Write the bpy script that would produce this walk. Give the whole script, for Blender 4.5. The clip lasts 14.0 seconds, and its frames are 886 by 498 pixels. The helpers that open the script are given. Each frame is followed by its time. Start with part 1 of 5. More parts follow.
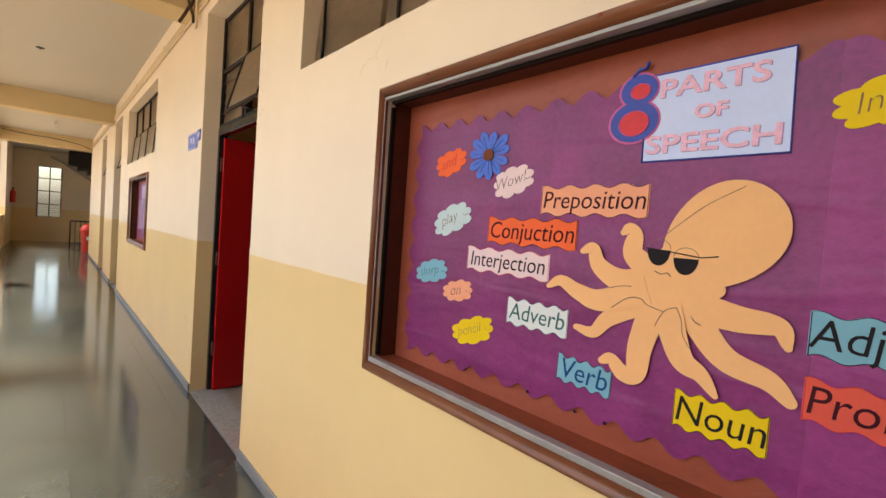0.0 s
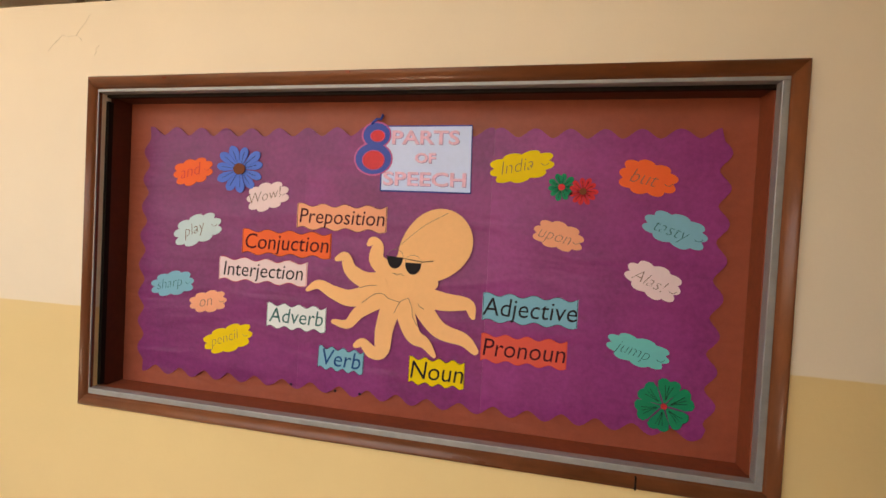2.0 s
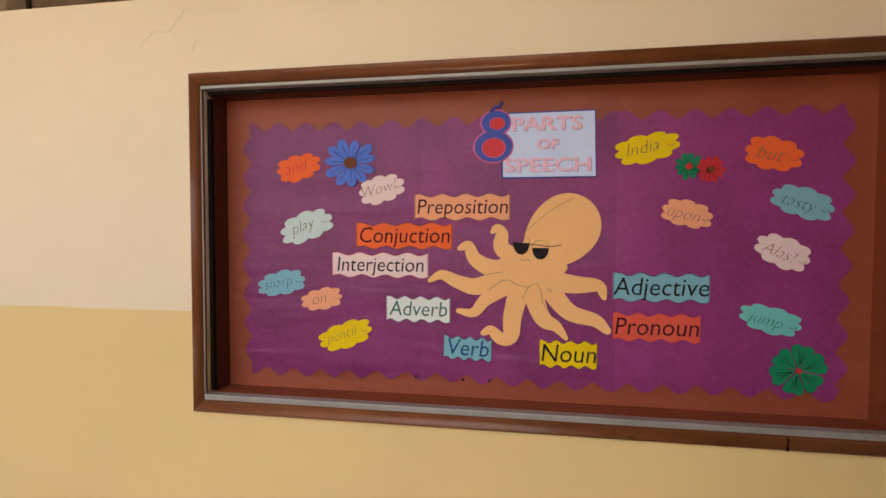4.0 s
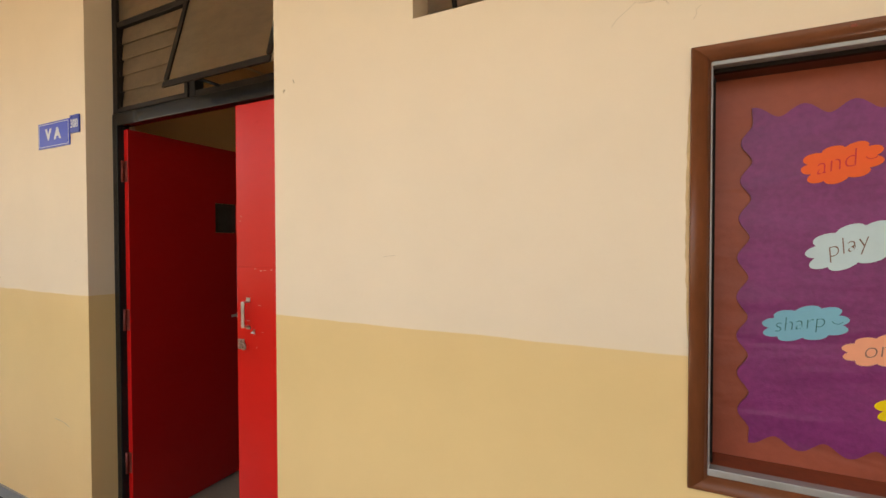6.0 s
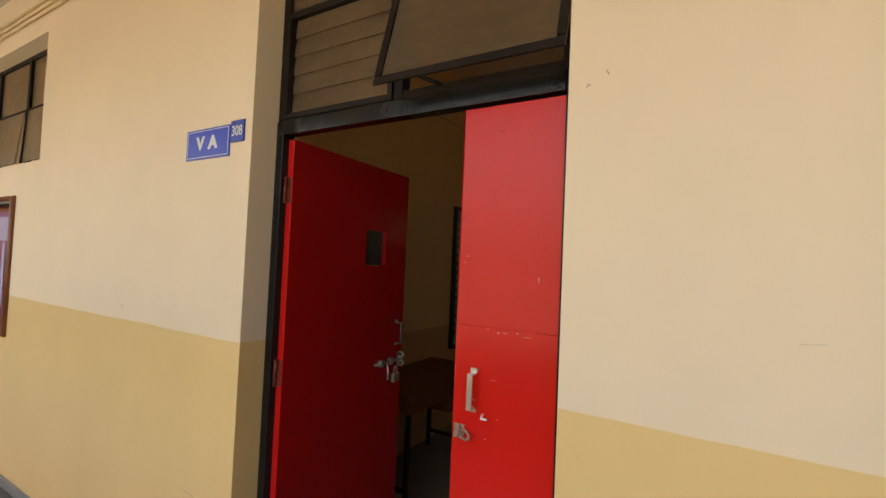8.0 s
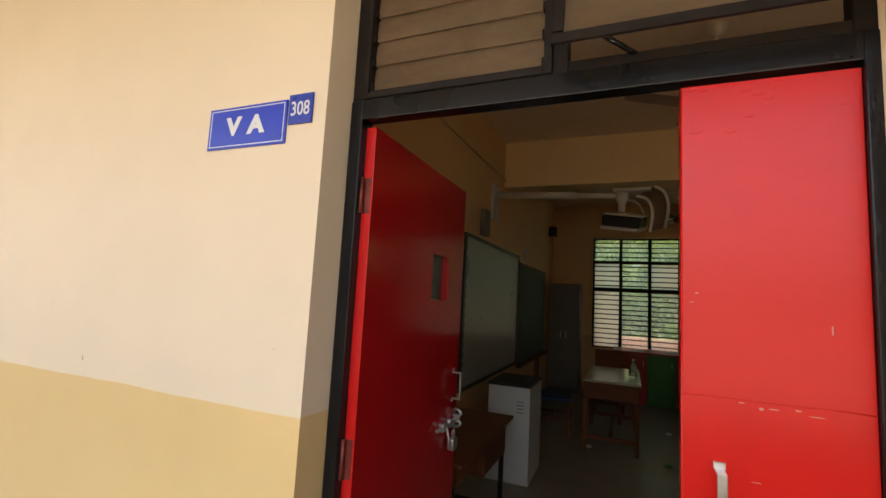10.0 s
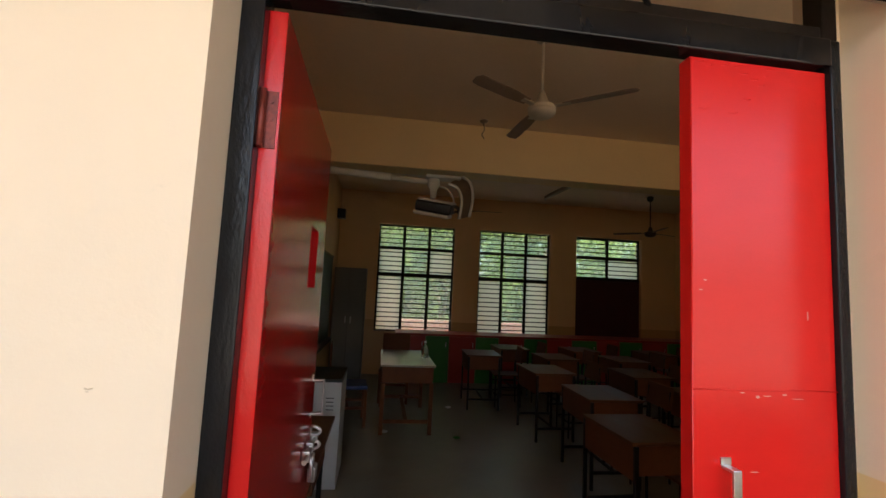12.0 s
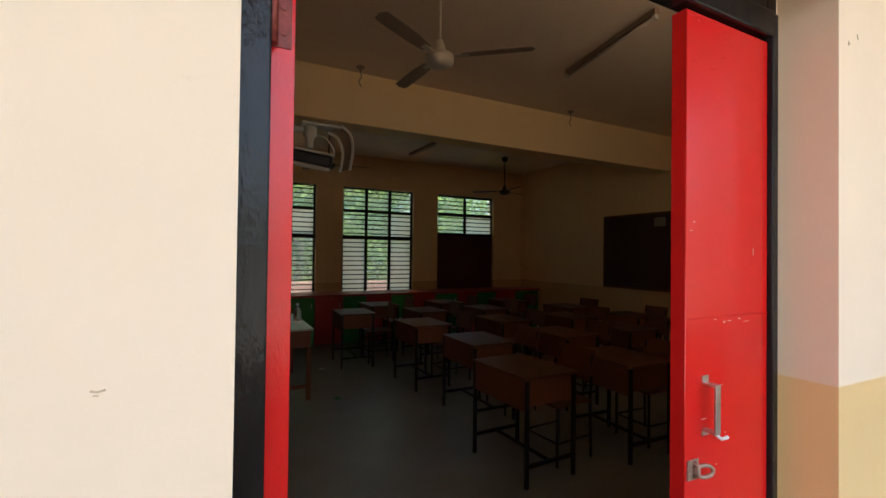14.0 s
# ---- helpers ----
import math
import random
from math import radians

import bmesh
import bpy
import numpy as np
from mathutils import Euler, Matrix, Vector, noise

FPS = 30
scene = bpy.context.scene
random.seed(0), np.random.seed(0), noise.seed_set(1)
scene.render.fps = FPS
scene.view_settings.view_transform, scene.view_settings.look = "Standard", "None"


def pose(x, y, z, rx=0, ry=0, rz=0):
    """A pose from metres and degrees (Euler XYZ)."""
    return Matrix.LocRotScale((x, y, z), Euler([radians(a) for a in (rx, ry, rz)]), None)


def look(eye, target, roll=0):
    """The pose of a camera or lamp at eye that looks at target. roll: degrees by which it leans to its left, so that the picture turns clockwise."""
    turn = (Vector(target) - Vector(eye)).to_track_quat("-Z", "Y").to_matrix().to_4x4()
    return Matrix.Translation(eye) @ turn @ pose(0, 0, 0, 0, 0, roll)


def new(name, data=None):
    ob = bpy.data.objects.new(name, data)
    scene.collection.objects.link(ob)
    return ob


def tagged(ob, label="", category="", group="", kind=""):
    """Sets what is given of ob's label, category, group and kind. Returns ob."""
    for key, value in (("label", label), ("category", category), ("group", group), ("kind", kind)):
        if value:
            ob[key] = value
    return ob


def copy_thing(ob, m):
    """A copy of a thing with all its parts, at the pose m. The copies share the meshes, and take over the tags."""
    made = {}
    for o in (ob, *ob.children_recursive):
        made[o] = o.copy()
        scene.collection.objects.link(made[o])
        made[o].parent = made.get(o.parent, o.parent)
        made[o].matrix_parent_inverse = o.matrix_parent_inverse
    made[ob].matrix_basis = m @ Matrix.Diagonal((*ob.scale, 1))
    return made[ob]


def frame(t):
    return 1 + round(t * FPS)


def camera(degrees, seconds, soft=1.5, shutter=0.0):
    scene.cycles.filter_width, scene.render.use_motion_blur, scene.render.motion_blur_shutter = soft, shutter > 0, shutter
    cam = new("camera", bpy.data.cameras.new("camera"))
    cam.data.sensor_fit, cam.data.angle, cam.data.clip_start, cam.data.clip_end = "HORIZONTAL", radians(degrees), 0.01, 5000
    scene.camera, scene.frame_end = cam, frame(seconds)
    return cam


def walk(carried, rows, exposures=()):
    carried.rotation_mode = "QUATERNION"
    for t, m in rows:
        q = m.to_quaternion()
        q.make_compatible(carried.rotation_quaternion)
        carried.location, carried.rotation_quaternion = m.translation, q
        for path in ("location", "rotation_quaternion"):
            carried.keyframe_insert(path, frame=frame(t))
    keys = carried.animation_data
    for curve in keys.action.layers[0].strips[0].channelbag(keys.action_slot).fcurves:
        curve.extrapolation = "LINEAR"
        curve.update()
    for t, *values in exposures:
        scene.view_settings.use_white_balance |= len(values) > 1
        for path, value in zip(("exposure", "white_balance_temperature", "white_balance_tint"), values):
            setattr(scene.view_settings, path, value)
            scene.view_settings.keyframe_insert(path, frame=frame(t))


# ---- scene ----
cam = camera(89.9, 14.0)
PATH = [
    (0, (2.73, -0.896, 1.46), (1.237, 0.433, 1.381), 4.1),
    (0.5, (2.588, -0.939, 1.472), (1.358, 0.637, 1.427), 4.7),
    (1, (2.599, -1.007, 1.465), (1.681, 0.77, 1.436), 4.7),
    (1.5, (2.704, -1.105, 1.461), (2.111, 0.805, 1.465), 4.1),
    (2, (2.717, -1.151, 1.515), (2.319, 0.809, 1.467), 3.0),
    (2.2, (2.701, -1.157, 1.512), (2.34, 0.809, 1.465), 2.7),
    (4.3, (2.141, -1.24, 1.477), (1.848, 0.737, 1.405), 0.0),
    (4.5, (2.032, -1.219, 1.486), (1.656, 0.743, 1.407), -0.5),
    (5, (1.823, -1.175, 1.479), (1.133, 0.7, 1.405), -0.4),
    (5.5, (1.54, -1.194, 1.499), (0.739, 0.637, 1.437), -0.3),
    (6, (1.274, -1.195, 1.516), (0.394, 0.6, 1.477), -0.1),
    (6.5, (1.051, -1.181, 1.522), (0.101, 0.579, 1.499), 0.2),
    (7, (0.794, -1.089, 1.561), (-0.197, 0.647, 1.592), 3.1),
    (7.5, (0.552, -1.126, 1.584), (-0.456, 0.601, 1.621), 2.1),
    (8, (0.312, -1.125, 1.595), (-0.704, 0.597, 1.658), 2.5),
    (8.5, (0.115, -1.12, 1.582), (-0.86, 0.623, 1.677), 2.6),
    (9, (-0.093, -1.032, 1.599), (-1.007, 0.741, 1.736), 2.8),
    (9.2, (-0.172, -1.015, 1.59), (-1.054, 0.773, 1.757), 3.0),
    (11.3, (-0.836, -0.852, 1.58), (-1.129, 1.113, 1.81), 2.9),
    (11.5, (-0.869, -0.81, 1.576), (-1.008, 1.172, 1.811), 2.9),
    (12, (-0.985, -0.69, 1.571), (-0.718, 1.283, 1.763), 2.7),
    (12.5, (-1.093, -0.624, 1.55), (-0.617, 1.315, 1.674), 2.9),
    (13, (-1.15, -0.554, 1.533), (-0.568, 1.358, 1.605), 3.1),
    (13.5, (-1.216, -0.482, 1.54), (-0.429, 1.356, 1.582), 0.6),
    (14, (-1.289, -0.49, 1.539), (-0.366, 1.284, 1.566), 0.7),
]
EXPOSURES = [(0, 1.92, 7000, 8), (2, 1.89, 7900, 8), (4.5, 1.60, 7500, 8), (5, 1.68, 7500, 8), (6.5, 1.56, 7500, 5), (7.5, 1.45, 7500, 3), (9, 1.66, 7100, 4), (11.5, 2.17, 6600, 8), (12.5, 2.12, 6350, 7), (14, 2.08, 6050, 6)]
walk(cam, [(t, look(e, g, r)) for t, e, g, r in PATH], EXPOSURES)
SKY = 0.15

# ---- world, sun ----
world = bpy.data.worlds.new("sky")
scene.world = world
world.use_nodes = True
wn = world.node_tree.nodes
sky = wn.new("ShaderNodeTexSky")
sky.sky_type = "NISHITA"
sky.sun_disc = False
sky.sun_elevation = radians(62)
sky.sun_rotation = radians(200)
sky.air_density, sky.dust_density, sky.ozone_density = 1.0, 4.0, 1.0
wn["Background"].inputs[1].default_value = SKY
world.node_tree.links.new(sky.outputs[0], wn["Background"].inputs[0])
sun = new("sun", bpy.data.lights.new("sun", "SUN"))
sun.data.energy, sun.data.angle, sun.data.color = 3.2, radians(14), (1, 0.95, 0.88)
sun.matrix_world = look((-8, -20, 40), (0, 0, 0))
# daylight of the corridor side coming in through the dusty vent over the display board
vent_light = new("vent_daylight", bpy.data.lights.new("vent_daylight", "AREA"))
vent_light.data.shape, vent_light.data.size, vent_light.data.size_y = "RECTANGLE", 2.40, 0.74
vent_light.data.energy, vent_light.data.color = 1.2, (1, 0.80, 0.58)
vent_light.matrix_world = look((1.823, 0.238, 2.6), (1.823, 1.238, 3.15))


# ---- materials ----
def nodes_of(name):
    m = bpy.data.materials.new(name)
    m.use_nodes = True
    n = m.node_tree.nodes
    return m, n, m.node_tree.links, n["Principled BSDF"]


def node(n, kind, **values):
    k = n.new(kind)
    for key, v in values.items():
        k.inputs[key].default_value = v
    return k


def scaled(c, f):
    return (min(c[0] * f, 1), min(c[1] * f, 1), min(c[2] * f, 1), 1)


def mat(name, base, rough=0.5, metal=0.0, var=0.12, scale=3.0, fine=60.0, bump=0.1, depth=0.002, piece=0.0, coat=0.0, stretch=(1, 1, 1), spec=0.5, folds=False):
    """Paint, stone, wood or metal: two scales of noise in colour and roughness, fine relief, and a tint for each piece."""
    m, n, l, b = nodes_of(name)
    tc = n.new("ShaderNodeTexCoord")
    mp = n.new("ShaderNodeMapping")
    mp.inputs["Scale"].default_value = stretch
    l.new(tc.outputs["Object"], mp.inputs["Vector"])
    big = node(n, "ShaderNodeTexNoise", Scale=scale, Detail=5.0, Roughness=0.6)
    small = node(n, "ShaderNodeTexNoise", Scale=fine, Detail=4.0, Roughness=0.65)
    l.new(mp.outputs[0], big.inputs["Vector"])
    l.new(mp.outputs[0], small.inputs["Vector"])
    mixn = n.new("ShaderNodeMix")
    mixn.inputs["Factor"].default_value = 0.4
    l.new(big.outputs["Fac"], mixn.inputs["A"])
    l.new(small.outputs["Fac"], mixn.inputs["B"])
    ramp = n.new("ShaderNodeValToRGB")
    ramp.color_ramp.elements[0].position, ramp.color_ramp.elements[1].position = 0.3, 0.7
    ramp.color_ramp.elements[0].color = scaled(base, 1 - var)
    ramp.color_ramp.elements[1].color = scaled(base, 1 + var)
    l.new(mixn.outputs["Result"], ramp.inputs["Fac"])
    colour = ramp.outputs["Color"]
    if piece:
        info = n.new("ShaderNodeObjectInfo")
        rng = node(n, "ShaderNodeMapRange")
        rng.inputs["To Min"].default_value, rng.inputs["To Max"].default_value = 1 - piece, 1 + piece
        l.new(info.outputs["Random"], rng.inputs["Value"])
        hsv = n.new("ShaderNodeHueSaturation")
        l.new(rng.outputs["Result"], hsv.inputs["Value"])
        l.new(colour, hsv.inputs["Color"])
        colour = hsv.outputs["Color"]
    l.new(colour, b.inputs["Base Color"])
    rr = node(n, "ShaderNodeMapRange")
    rr.inputs["To Min"].default_value, rr.inputs["To Max"].default_value = max(rough * 0.75, 0.02), min(rough * 1.25, 1)
    l.new(big.outputs["Fac"], rr.inputs["Value"])
    l.new(rr.outputs["Result"], b.inputs["Roughness"])
    b.inputs["Metallic"].default_value = metal
    b.inputs["Coat Weight"].default_value = coat
    b.inputs["Specular IOR Level"].default_value = spec
    b.inputs["Coat Roughness"].default_value = 0.15
    if bump:
        bn = node(n, "ShaderNodeBump", Strength=bump, Distance=depth)
        l.new(small.outputs["Fac"], bn.inputs["Height"])
        l.new(bn.outputs[0], b.inputs["Normal"])
    if folds:
        # soft buckles and a few pressed creases of unrolled paper
        wide = n.new("ShaderNodeMapping")
        wide.inputs["Scale"].default_value = (1.6, 1.0, 7.0)
        l.new(tc.outputs["Object"], wide.inputs["Vector"])
        wave = node(n, "ShaderNodeTexNoise", Scale=1.6, Detail=2.0, Roughness=0.45, Distortion=0.6)
        l.new(wide.outputs[0], wave.inputs["Vector"])
        fb = node(n, "ShaderNodeBump", Strength=0.36, Distance=0.03)
        l.new(wave.outputs["Fac"], fb.inputs["Height"])
        l.new(bn.outputs[0], fb.inputs["Normal"])
        l.new(fb.outputs[0], b.inputs["Normal"])
    return m


def wall_paint(name, upper, lower, line):
    """Two-tone emulsion: cream above a hand-painted wavy line, mustard below, with faint roller marks and scuffs."""
    m, n, l, b = nodes_of(name)
    g = n.new("ShaderNodeNewGeometry")
    sep = n.new("ShaderNodeSeparateXYZ")
    l.new(g.outputs["Position"], sep.inputs[0])
    wav = node(n, "ShaderNodeTexNoise", Scale=2.2, Detail=3.0)
    l.new(g.outputs["Position"], wav.inputs["Vector"])
    ma = n.new("ShaderNodeMath")
    ma.operation = "MULTIPLY_ADD"
    ma.inputs[1].default_value = 0.022
    l.new(wav.outputs["Fac"], ma.inputs[0])
    l.new(sep.outputs["Z"], ma.inputs[2])
    st = node(n, "ShaderNodeMapRange")
    st.inputs["From Min"].default_value, st.inputs["From Max"].default_value = line + 0.009, line + 0.013
    l.new(ma.outputs[0], st.inputs["Value"])
    big = node(n, "ShaderNodeTexNoise", Scale=1.3, Detail=6.0, Roughness=0.62)
    small = node(n, "ShaderNodeTexNoise", Scale=45.0, Detail=5.0, Roughness=0.7)
    spots = node(n, "ShaderNodeTexNoise", Scale=9.0, Detail=8.0, Roughness=0.75)
    for k in (big, small, spots):
        l.new(g.outputs["Position"], k.inputs["Vector"])
    mix = n.new("ShaderNodeMix")
    mix.data_type = "RGBA"
    mix.inputs["A"].default_value, mix.inputs["B"].default_value = (*lower, 1), (*upper, 1)
    l.new(st.outputs["Result"], mix.inputs["Factor"])
    vr = node(n, "ShaderNodeMapRange")
    vr.inputs["From Min"].default_value, vr.inputs["From Max"].default_value = 0.3, 0.7
    vr.inputs["To Min"].default_value, vr.inputs["To Max"].default_value = 0.95, 1.04
    l.new(big.outputs["Fac"], vr.inputs["Value"])
    scuff = node(n, "ShaderNodeMapRange")
    scuff.inputs["From Min"].default_value, scuff.inputs["From Max"].default_value = 0.66, 0.8
    scuff.inputs["To Min"].default_value, scuff.inputs["To Max"].default_value = 1.0, 0.86
    l.new(spots.outputs["Fac"], scuff.inputs["Value"])
    mul = n.new("ShaderNodeMath")
    mul.operation = "MULTIPLY"
    l.new(vr.outputs["Result"], mul.inputs[0])
    l.new(scuff.outputs["Result"], mul.inputs[1])
    hsv = n.new("ShaderNodeHueSaturation")
    l.new(mul.outputs[0], hsv.inputs["Value"])
    l.new(mix.outputs["Result"], hsv.inputs["Color"])
    l.new(hsv.outputs["Color"], b.inputs["Base Color"])
    ro = node(n, "ShaderNodeMapRange")
    ro.inputs["To Min"].default_value, ro.inputs["To Max"].default_value = 0.38, 0.62
    l.new(st.outputs["Result"], ro.inputs["Value"])
    l.new(ro.outputs["Result"], b.inputs["Roughness"])
    add = n.new("ShaderNodeMath")
    add.operation = "MULTIPLY_ADD"
    add.inputs[1].default_value = 6.0
    l.new(big.outputs["Fac"], add.inputs[0])
    l.new(small.outputs["Fac"], add.inputs[2])
    bn = node(n, "ShaderNodeBump", Strength=0.22, Distance=0.003)
    l.new(add.outputs[0], bn.inputs["Height"])
    l.new(bn.outputs[0], b.inputs["Normal"])
    return m


def glass(name, tint=(1, 1, 1), rough=0.0, milky=0.0):
    m, n, l, b = nodes_of(name)
    b.inputs["Base Color"].default_value = (*tint, 1)
    b.inputs["Transmission Weight"].default_value = 1.0 - milky
    b.inputs["IOR"].default_value = 1.1 if not rough else 1.3
    dirt = node(n, "ShaderNodeTexNoise", Scale=7.0, Detail=6.0)
    mr = node(n, "ShaderNodeMapRange")
    mr.inputs["To Min"].default_value, mr.inputs["To Max"].default_value = rough, rough + 0.08
    l.new(dirt.outputs["Fac"], mr.inputs["Value"])
    l.new(mr.outputs["Result"], b.inputs["Roughness"])
    return m


CREAM, MUSTARD = (0.80, 0.656, 0.485), (0.775, 0.55, 0.258)
M_WALL = wall_paint("wall_paint", CREAM, MUSTARD, 1.243)
# Wall paint made more orange, carrying the classroom's warm light in its colour
M_ROOMWALL = wall_paint("warmed_classroom_wall_paint", (0.82, 0.53, 0.26), (0.62, 0.35, 0.15), 1.0)
# Same white distemper: corridor copy darkened, classroom copy lightened, to balance their light
M_CEIL = mat("dimmed_ceiling_distemper", (0.49, 0.44, 0.365), 0.8, var=0.05, scale=1.5, fine=40, bump=0.15)
M_CLASSCEIL = mat("brightened_ceiling_distemper", (0.90, 0.72, 0.54), 0.85, var=0.06, scale=1.5, fine=40, bump=0.15)
# One beam paint: darker copy offsets the bright corridor, lighter copy lifts the classroom
M_BEAM = mat("dimmed_corridor_beam_paint", (0.58, 0.43, 0.225), 0.6, var=0.05, scale=2, fine=45, bump=0.15)
M_ROOMBEAM = mat("brightened_beam_paint", (0.92, 0.68, 0.36), 0.6, var=0.05, scale=2, fine=45, bump=0.15)
M_SLAB = mat("polished_grey_stone", (0.050, 0.056, 0.050), 0.12, var=0.28, scale=0.8, fine=7, bump=0.0, piece=0.09, spec=0.8)
M_JOINT = mat("stone_joint", (0.085, 0.09, 0.085), 0.7, var=0.1)
M_ROOMFLOOR = mat("worn_grey_stone", (0.215, 0.19, 0.15), 0.33, spec=0.42, var=0.24, scale=2.5, fine=90, bump=0.02, piece=0.08)
M_SKIRT = mat("skirting_stone", (0.20, 0.205, 0.22), 0.3, var=0.15, fine=50)
M_GRANITE = mat("speckled_granite", (0.21, 0.20, 0.19), 0.6, var=0.5, scale=40, fine=220, bump=0.05)
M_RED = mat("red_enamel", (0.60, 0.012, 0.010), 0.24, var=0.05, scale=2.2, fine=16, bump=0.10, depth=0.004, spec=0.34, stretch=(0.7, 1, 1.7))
# Same enamel as the narrow leaf, with the open leaf's shade in its colour
M_SHADERED = mat("shaded_red_enamel", (0.36, 0.007, 0.008), 0.16, var=0.08, scale=2.2, fine=16, bump=0.08, depth=0.003, spec=0.28, stretch=(1, 0.7, 1.7))
M_BLACK = mat("black_enamel", (0.011, 0.010, 0.010), 0.17, spec=0.32, var=0.35, scale=6, fine=15, bump=0.3, depth=0.005, stretch=(1, 1, 0.5))
M_THICKBLACK = mat("lumpy_black_enamel", (0.012, 0.012, 0.013), 0.17, spec=0.24, var=0.35, scale=6, fine=42, bump=0.42, depth=0.005, stretch=(1, 1, 0.45))
M_THICKRED = mat("lumpy_red_enamel", (0.60, 0.013, 0.013), 0.2, spec=0.42, var=0.05, scale=6, fine=45, bump=0.3, depth=0.005, stretch=(1, 1, 0.5))
M_STEEL = mat("dark_window_steel", (0.018, 0.013, 0.011), 0.55, spec=0.16, var=0.4, scale=8, fine=60, bump=0.2)
M_WOOD = mat("brown_frame_wood", (0.19, 0.060, 0.023), 0.30, spec=0.35, var=0.5, scale=5, fine=26, bump=0.2, stretch=(0.25, 1, 1))
M_WOODV = mat("brown_frame_wood_upright", (0.19, 0.060, 0.023), 0.30, spec=0.35, var=0.5, scale=5, fine=26, bump=0.2, stretch=(1, 1, 0.25))
M_BOXSHADE = mat("shaded_box_wood", (0.085, 0.020, 0.010), 0.5, spec=0.25, var=0.25, scale=5, fine=40)
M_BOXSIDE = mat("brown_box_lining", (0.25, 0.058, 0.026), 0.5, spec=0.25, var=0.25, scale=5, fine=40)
M_ALU = mat("worn_aluminium", (0.32, 0.30, 0.285), 0.45, metal=0.3, var=0.25, scale=20, fine=120, stretch=(0.2, 1, 0.2))
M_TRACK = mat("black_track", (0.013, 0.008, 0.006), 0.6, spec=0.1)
M_BROWNPAPER = mat("brown_craft_paper", (0.30, 0.070, 0.037), 0.48, spec=0.3, var=0.16, scale=6, fine=40, bump=0.3, depth=0.004, folds=True)
M_PURPLE = mat("purple_paper", (0.235, 0.032, 0.152), 0.40, spec=0.33, var=0.30, scale=5, fine=70, bump=0.3, depth=0.004, piece=0.16, folds=True)
M_CHROME = mat("worn_steel", (0.60, 0.57, 0.54), 0.38, metal=1.0, var=0.2, scale=30, fine=150)
M_RUST = mat("rusty_steel", (0.38, 0.25, 0.20), 0.5, metal=0.7, var=0.45, scale=40, fine=160, bump=0.2)
M_BLUE = mat("blue_plate", (0.022, 0.05, 0.50), 0.3, var=0.08, scale=20, fine=120)
M_NAVY = mat("navy_plate", (0.02, 0.045, 0.36), 0.3, var=0.08, scale=20, fine=120)
M_WHITE = mat("white_lettering", (0.72, 0.72, 0.74), 0.6, var=0.04)
M_DESK = mat("varnished_desk_wood", (0.115, 0.040, 0.015), 0.42, spec=0.25, var=0.3, scale=6, fine=40, stretch=(1, 0.2, 1), piece=0.2)
M_DESKBOX = mat("desk_box_laminate", (0.15, 0.047, 0.016), 0.5, spec=0.25, var=0.2, scale=6, fine=40, stretch=(1, 0.2, 1), piece=0.2)
M_LEG = mat("black_steel_leg", (0.012, 0.010, 0.009), 0.45, spec=0.25, var=0.3)
M_TABLETOP = mat("pale_laminate", (0.42, 0.40, 0.33), 0.16, var=0.1)
M_CABRED = mat("red_cabinet_laminate", (0.36, 0.028, 0.02), 0.35, var=0.12)
M_CABGREEN = mat("green_cabinet_laminate", (0.035, 0.20, 0.03), 0.35, var=0.12)
M_MAROON = mat("maroon_panel", (0.055, 0.006, 0.008), 0.6, var=0.2)
M_GREYSTEEL = mat("grey_cupboard_steel", (0.17, 0.16, 0.145), 0.45, var=0.1)
M_PALEGREY = mat("off_white_panel", (0.62, 0.63, 0.60), 0.4, var=0.06)
M_SMART = mat("whiteboard_surface", (0.33, 0.33, 0.29), 0.3, var=0.04)
M_GREENBOARD = mat("green_chalkboard", (0.03, 0.055, 0.04), 0.6, var=0.25)
M_SOFTBOARD = mat("brown_softboard", (0.065, 0.03, 0.02), 0.9, var=0.2)
M_FANWHITE = mat("dusty_fan_enamel", (0.60, 0.52, 0.42), 0.35, var=0.12)
M_FANBLADE = mat("brown_fan_blade", (0.32, 0.22, 0.155), 0.4, var=0.2)
M_FANDARK = mat("dark_fan_enamel", (0.05, 0.03, 0.022), 0.4, var=0.2)
M_PLASTIC = mat("cream_plastic", (0.66, 0.63, 0.58), 0.4, var=0.05)
M_BLACKPLASTIC = mat("black_plastic", (0.02, 0.02, 0.02), 0.4, var=0.2)
M_REDPLASTIC = mat("red_plastic", (0.70, 0.035, 0.018), 0.4, var=0.08)
M_CONDUIT = mat("painted_conduit", (0.66, 0.50, 0.30), 0.5, var=0.12, scale=9)
M_DIRTYPANE = mat("dusty_brown_pane", (0.78, 0.61, 0.42), 0.4, spec=0.3, var=0.3, scale=4, fine=30, stretch=(0.4, 1, 1))
M_LOUVRE = mat("dusty_louvre_glass", (0.40, 0.29, 0.185), 0.35, spec=0.35, var=0.35, scale=7, fine=50, stretch=(0.5, 1, 1))
M_HINGE = mat("worn_hinge_steel", (0.20, 0.035, 0.025), 0.45, metal=0.3, var=0.5, scale=30, fine=120, bump=0.3)
M_VISION = mat("smoked_vision_glass", (0.05, 0.043, 0.036), 0.12, var=0.3, scale=12)
M_SEATBLUE = mat("blue_rexine", (0.02, 0.05, 0.2), 0.45, var=0.15)
M_PINKWALL = mat("pink_parapet_plaster", (0.55, 0.30, 0.25), 0.8, var=0.15)
M_OUTWALL = mat("outer_plaster", (0.72, 0.64, 0.52), 0.8, var=0.15)
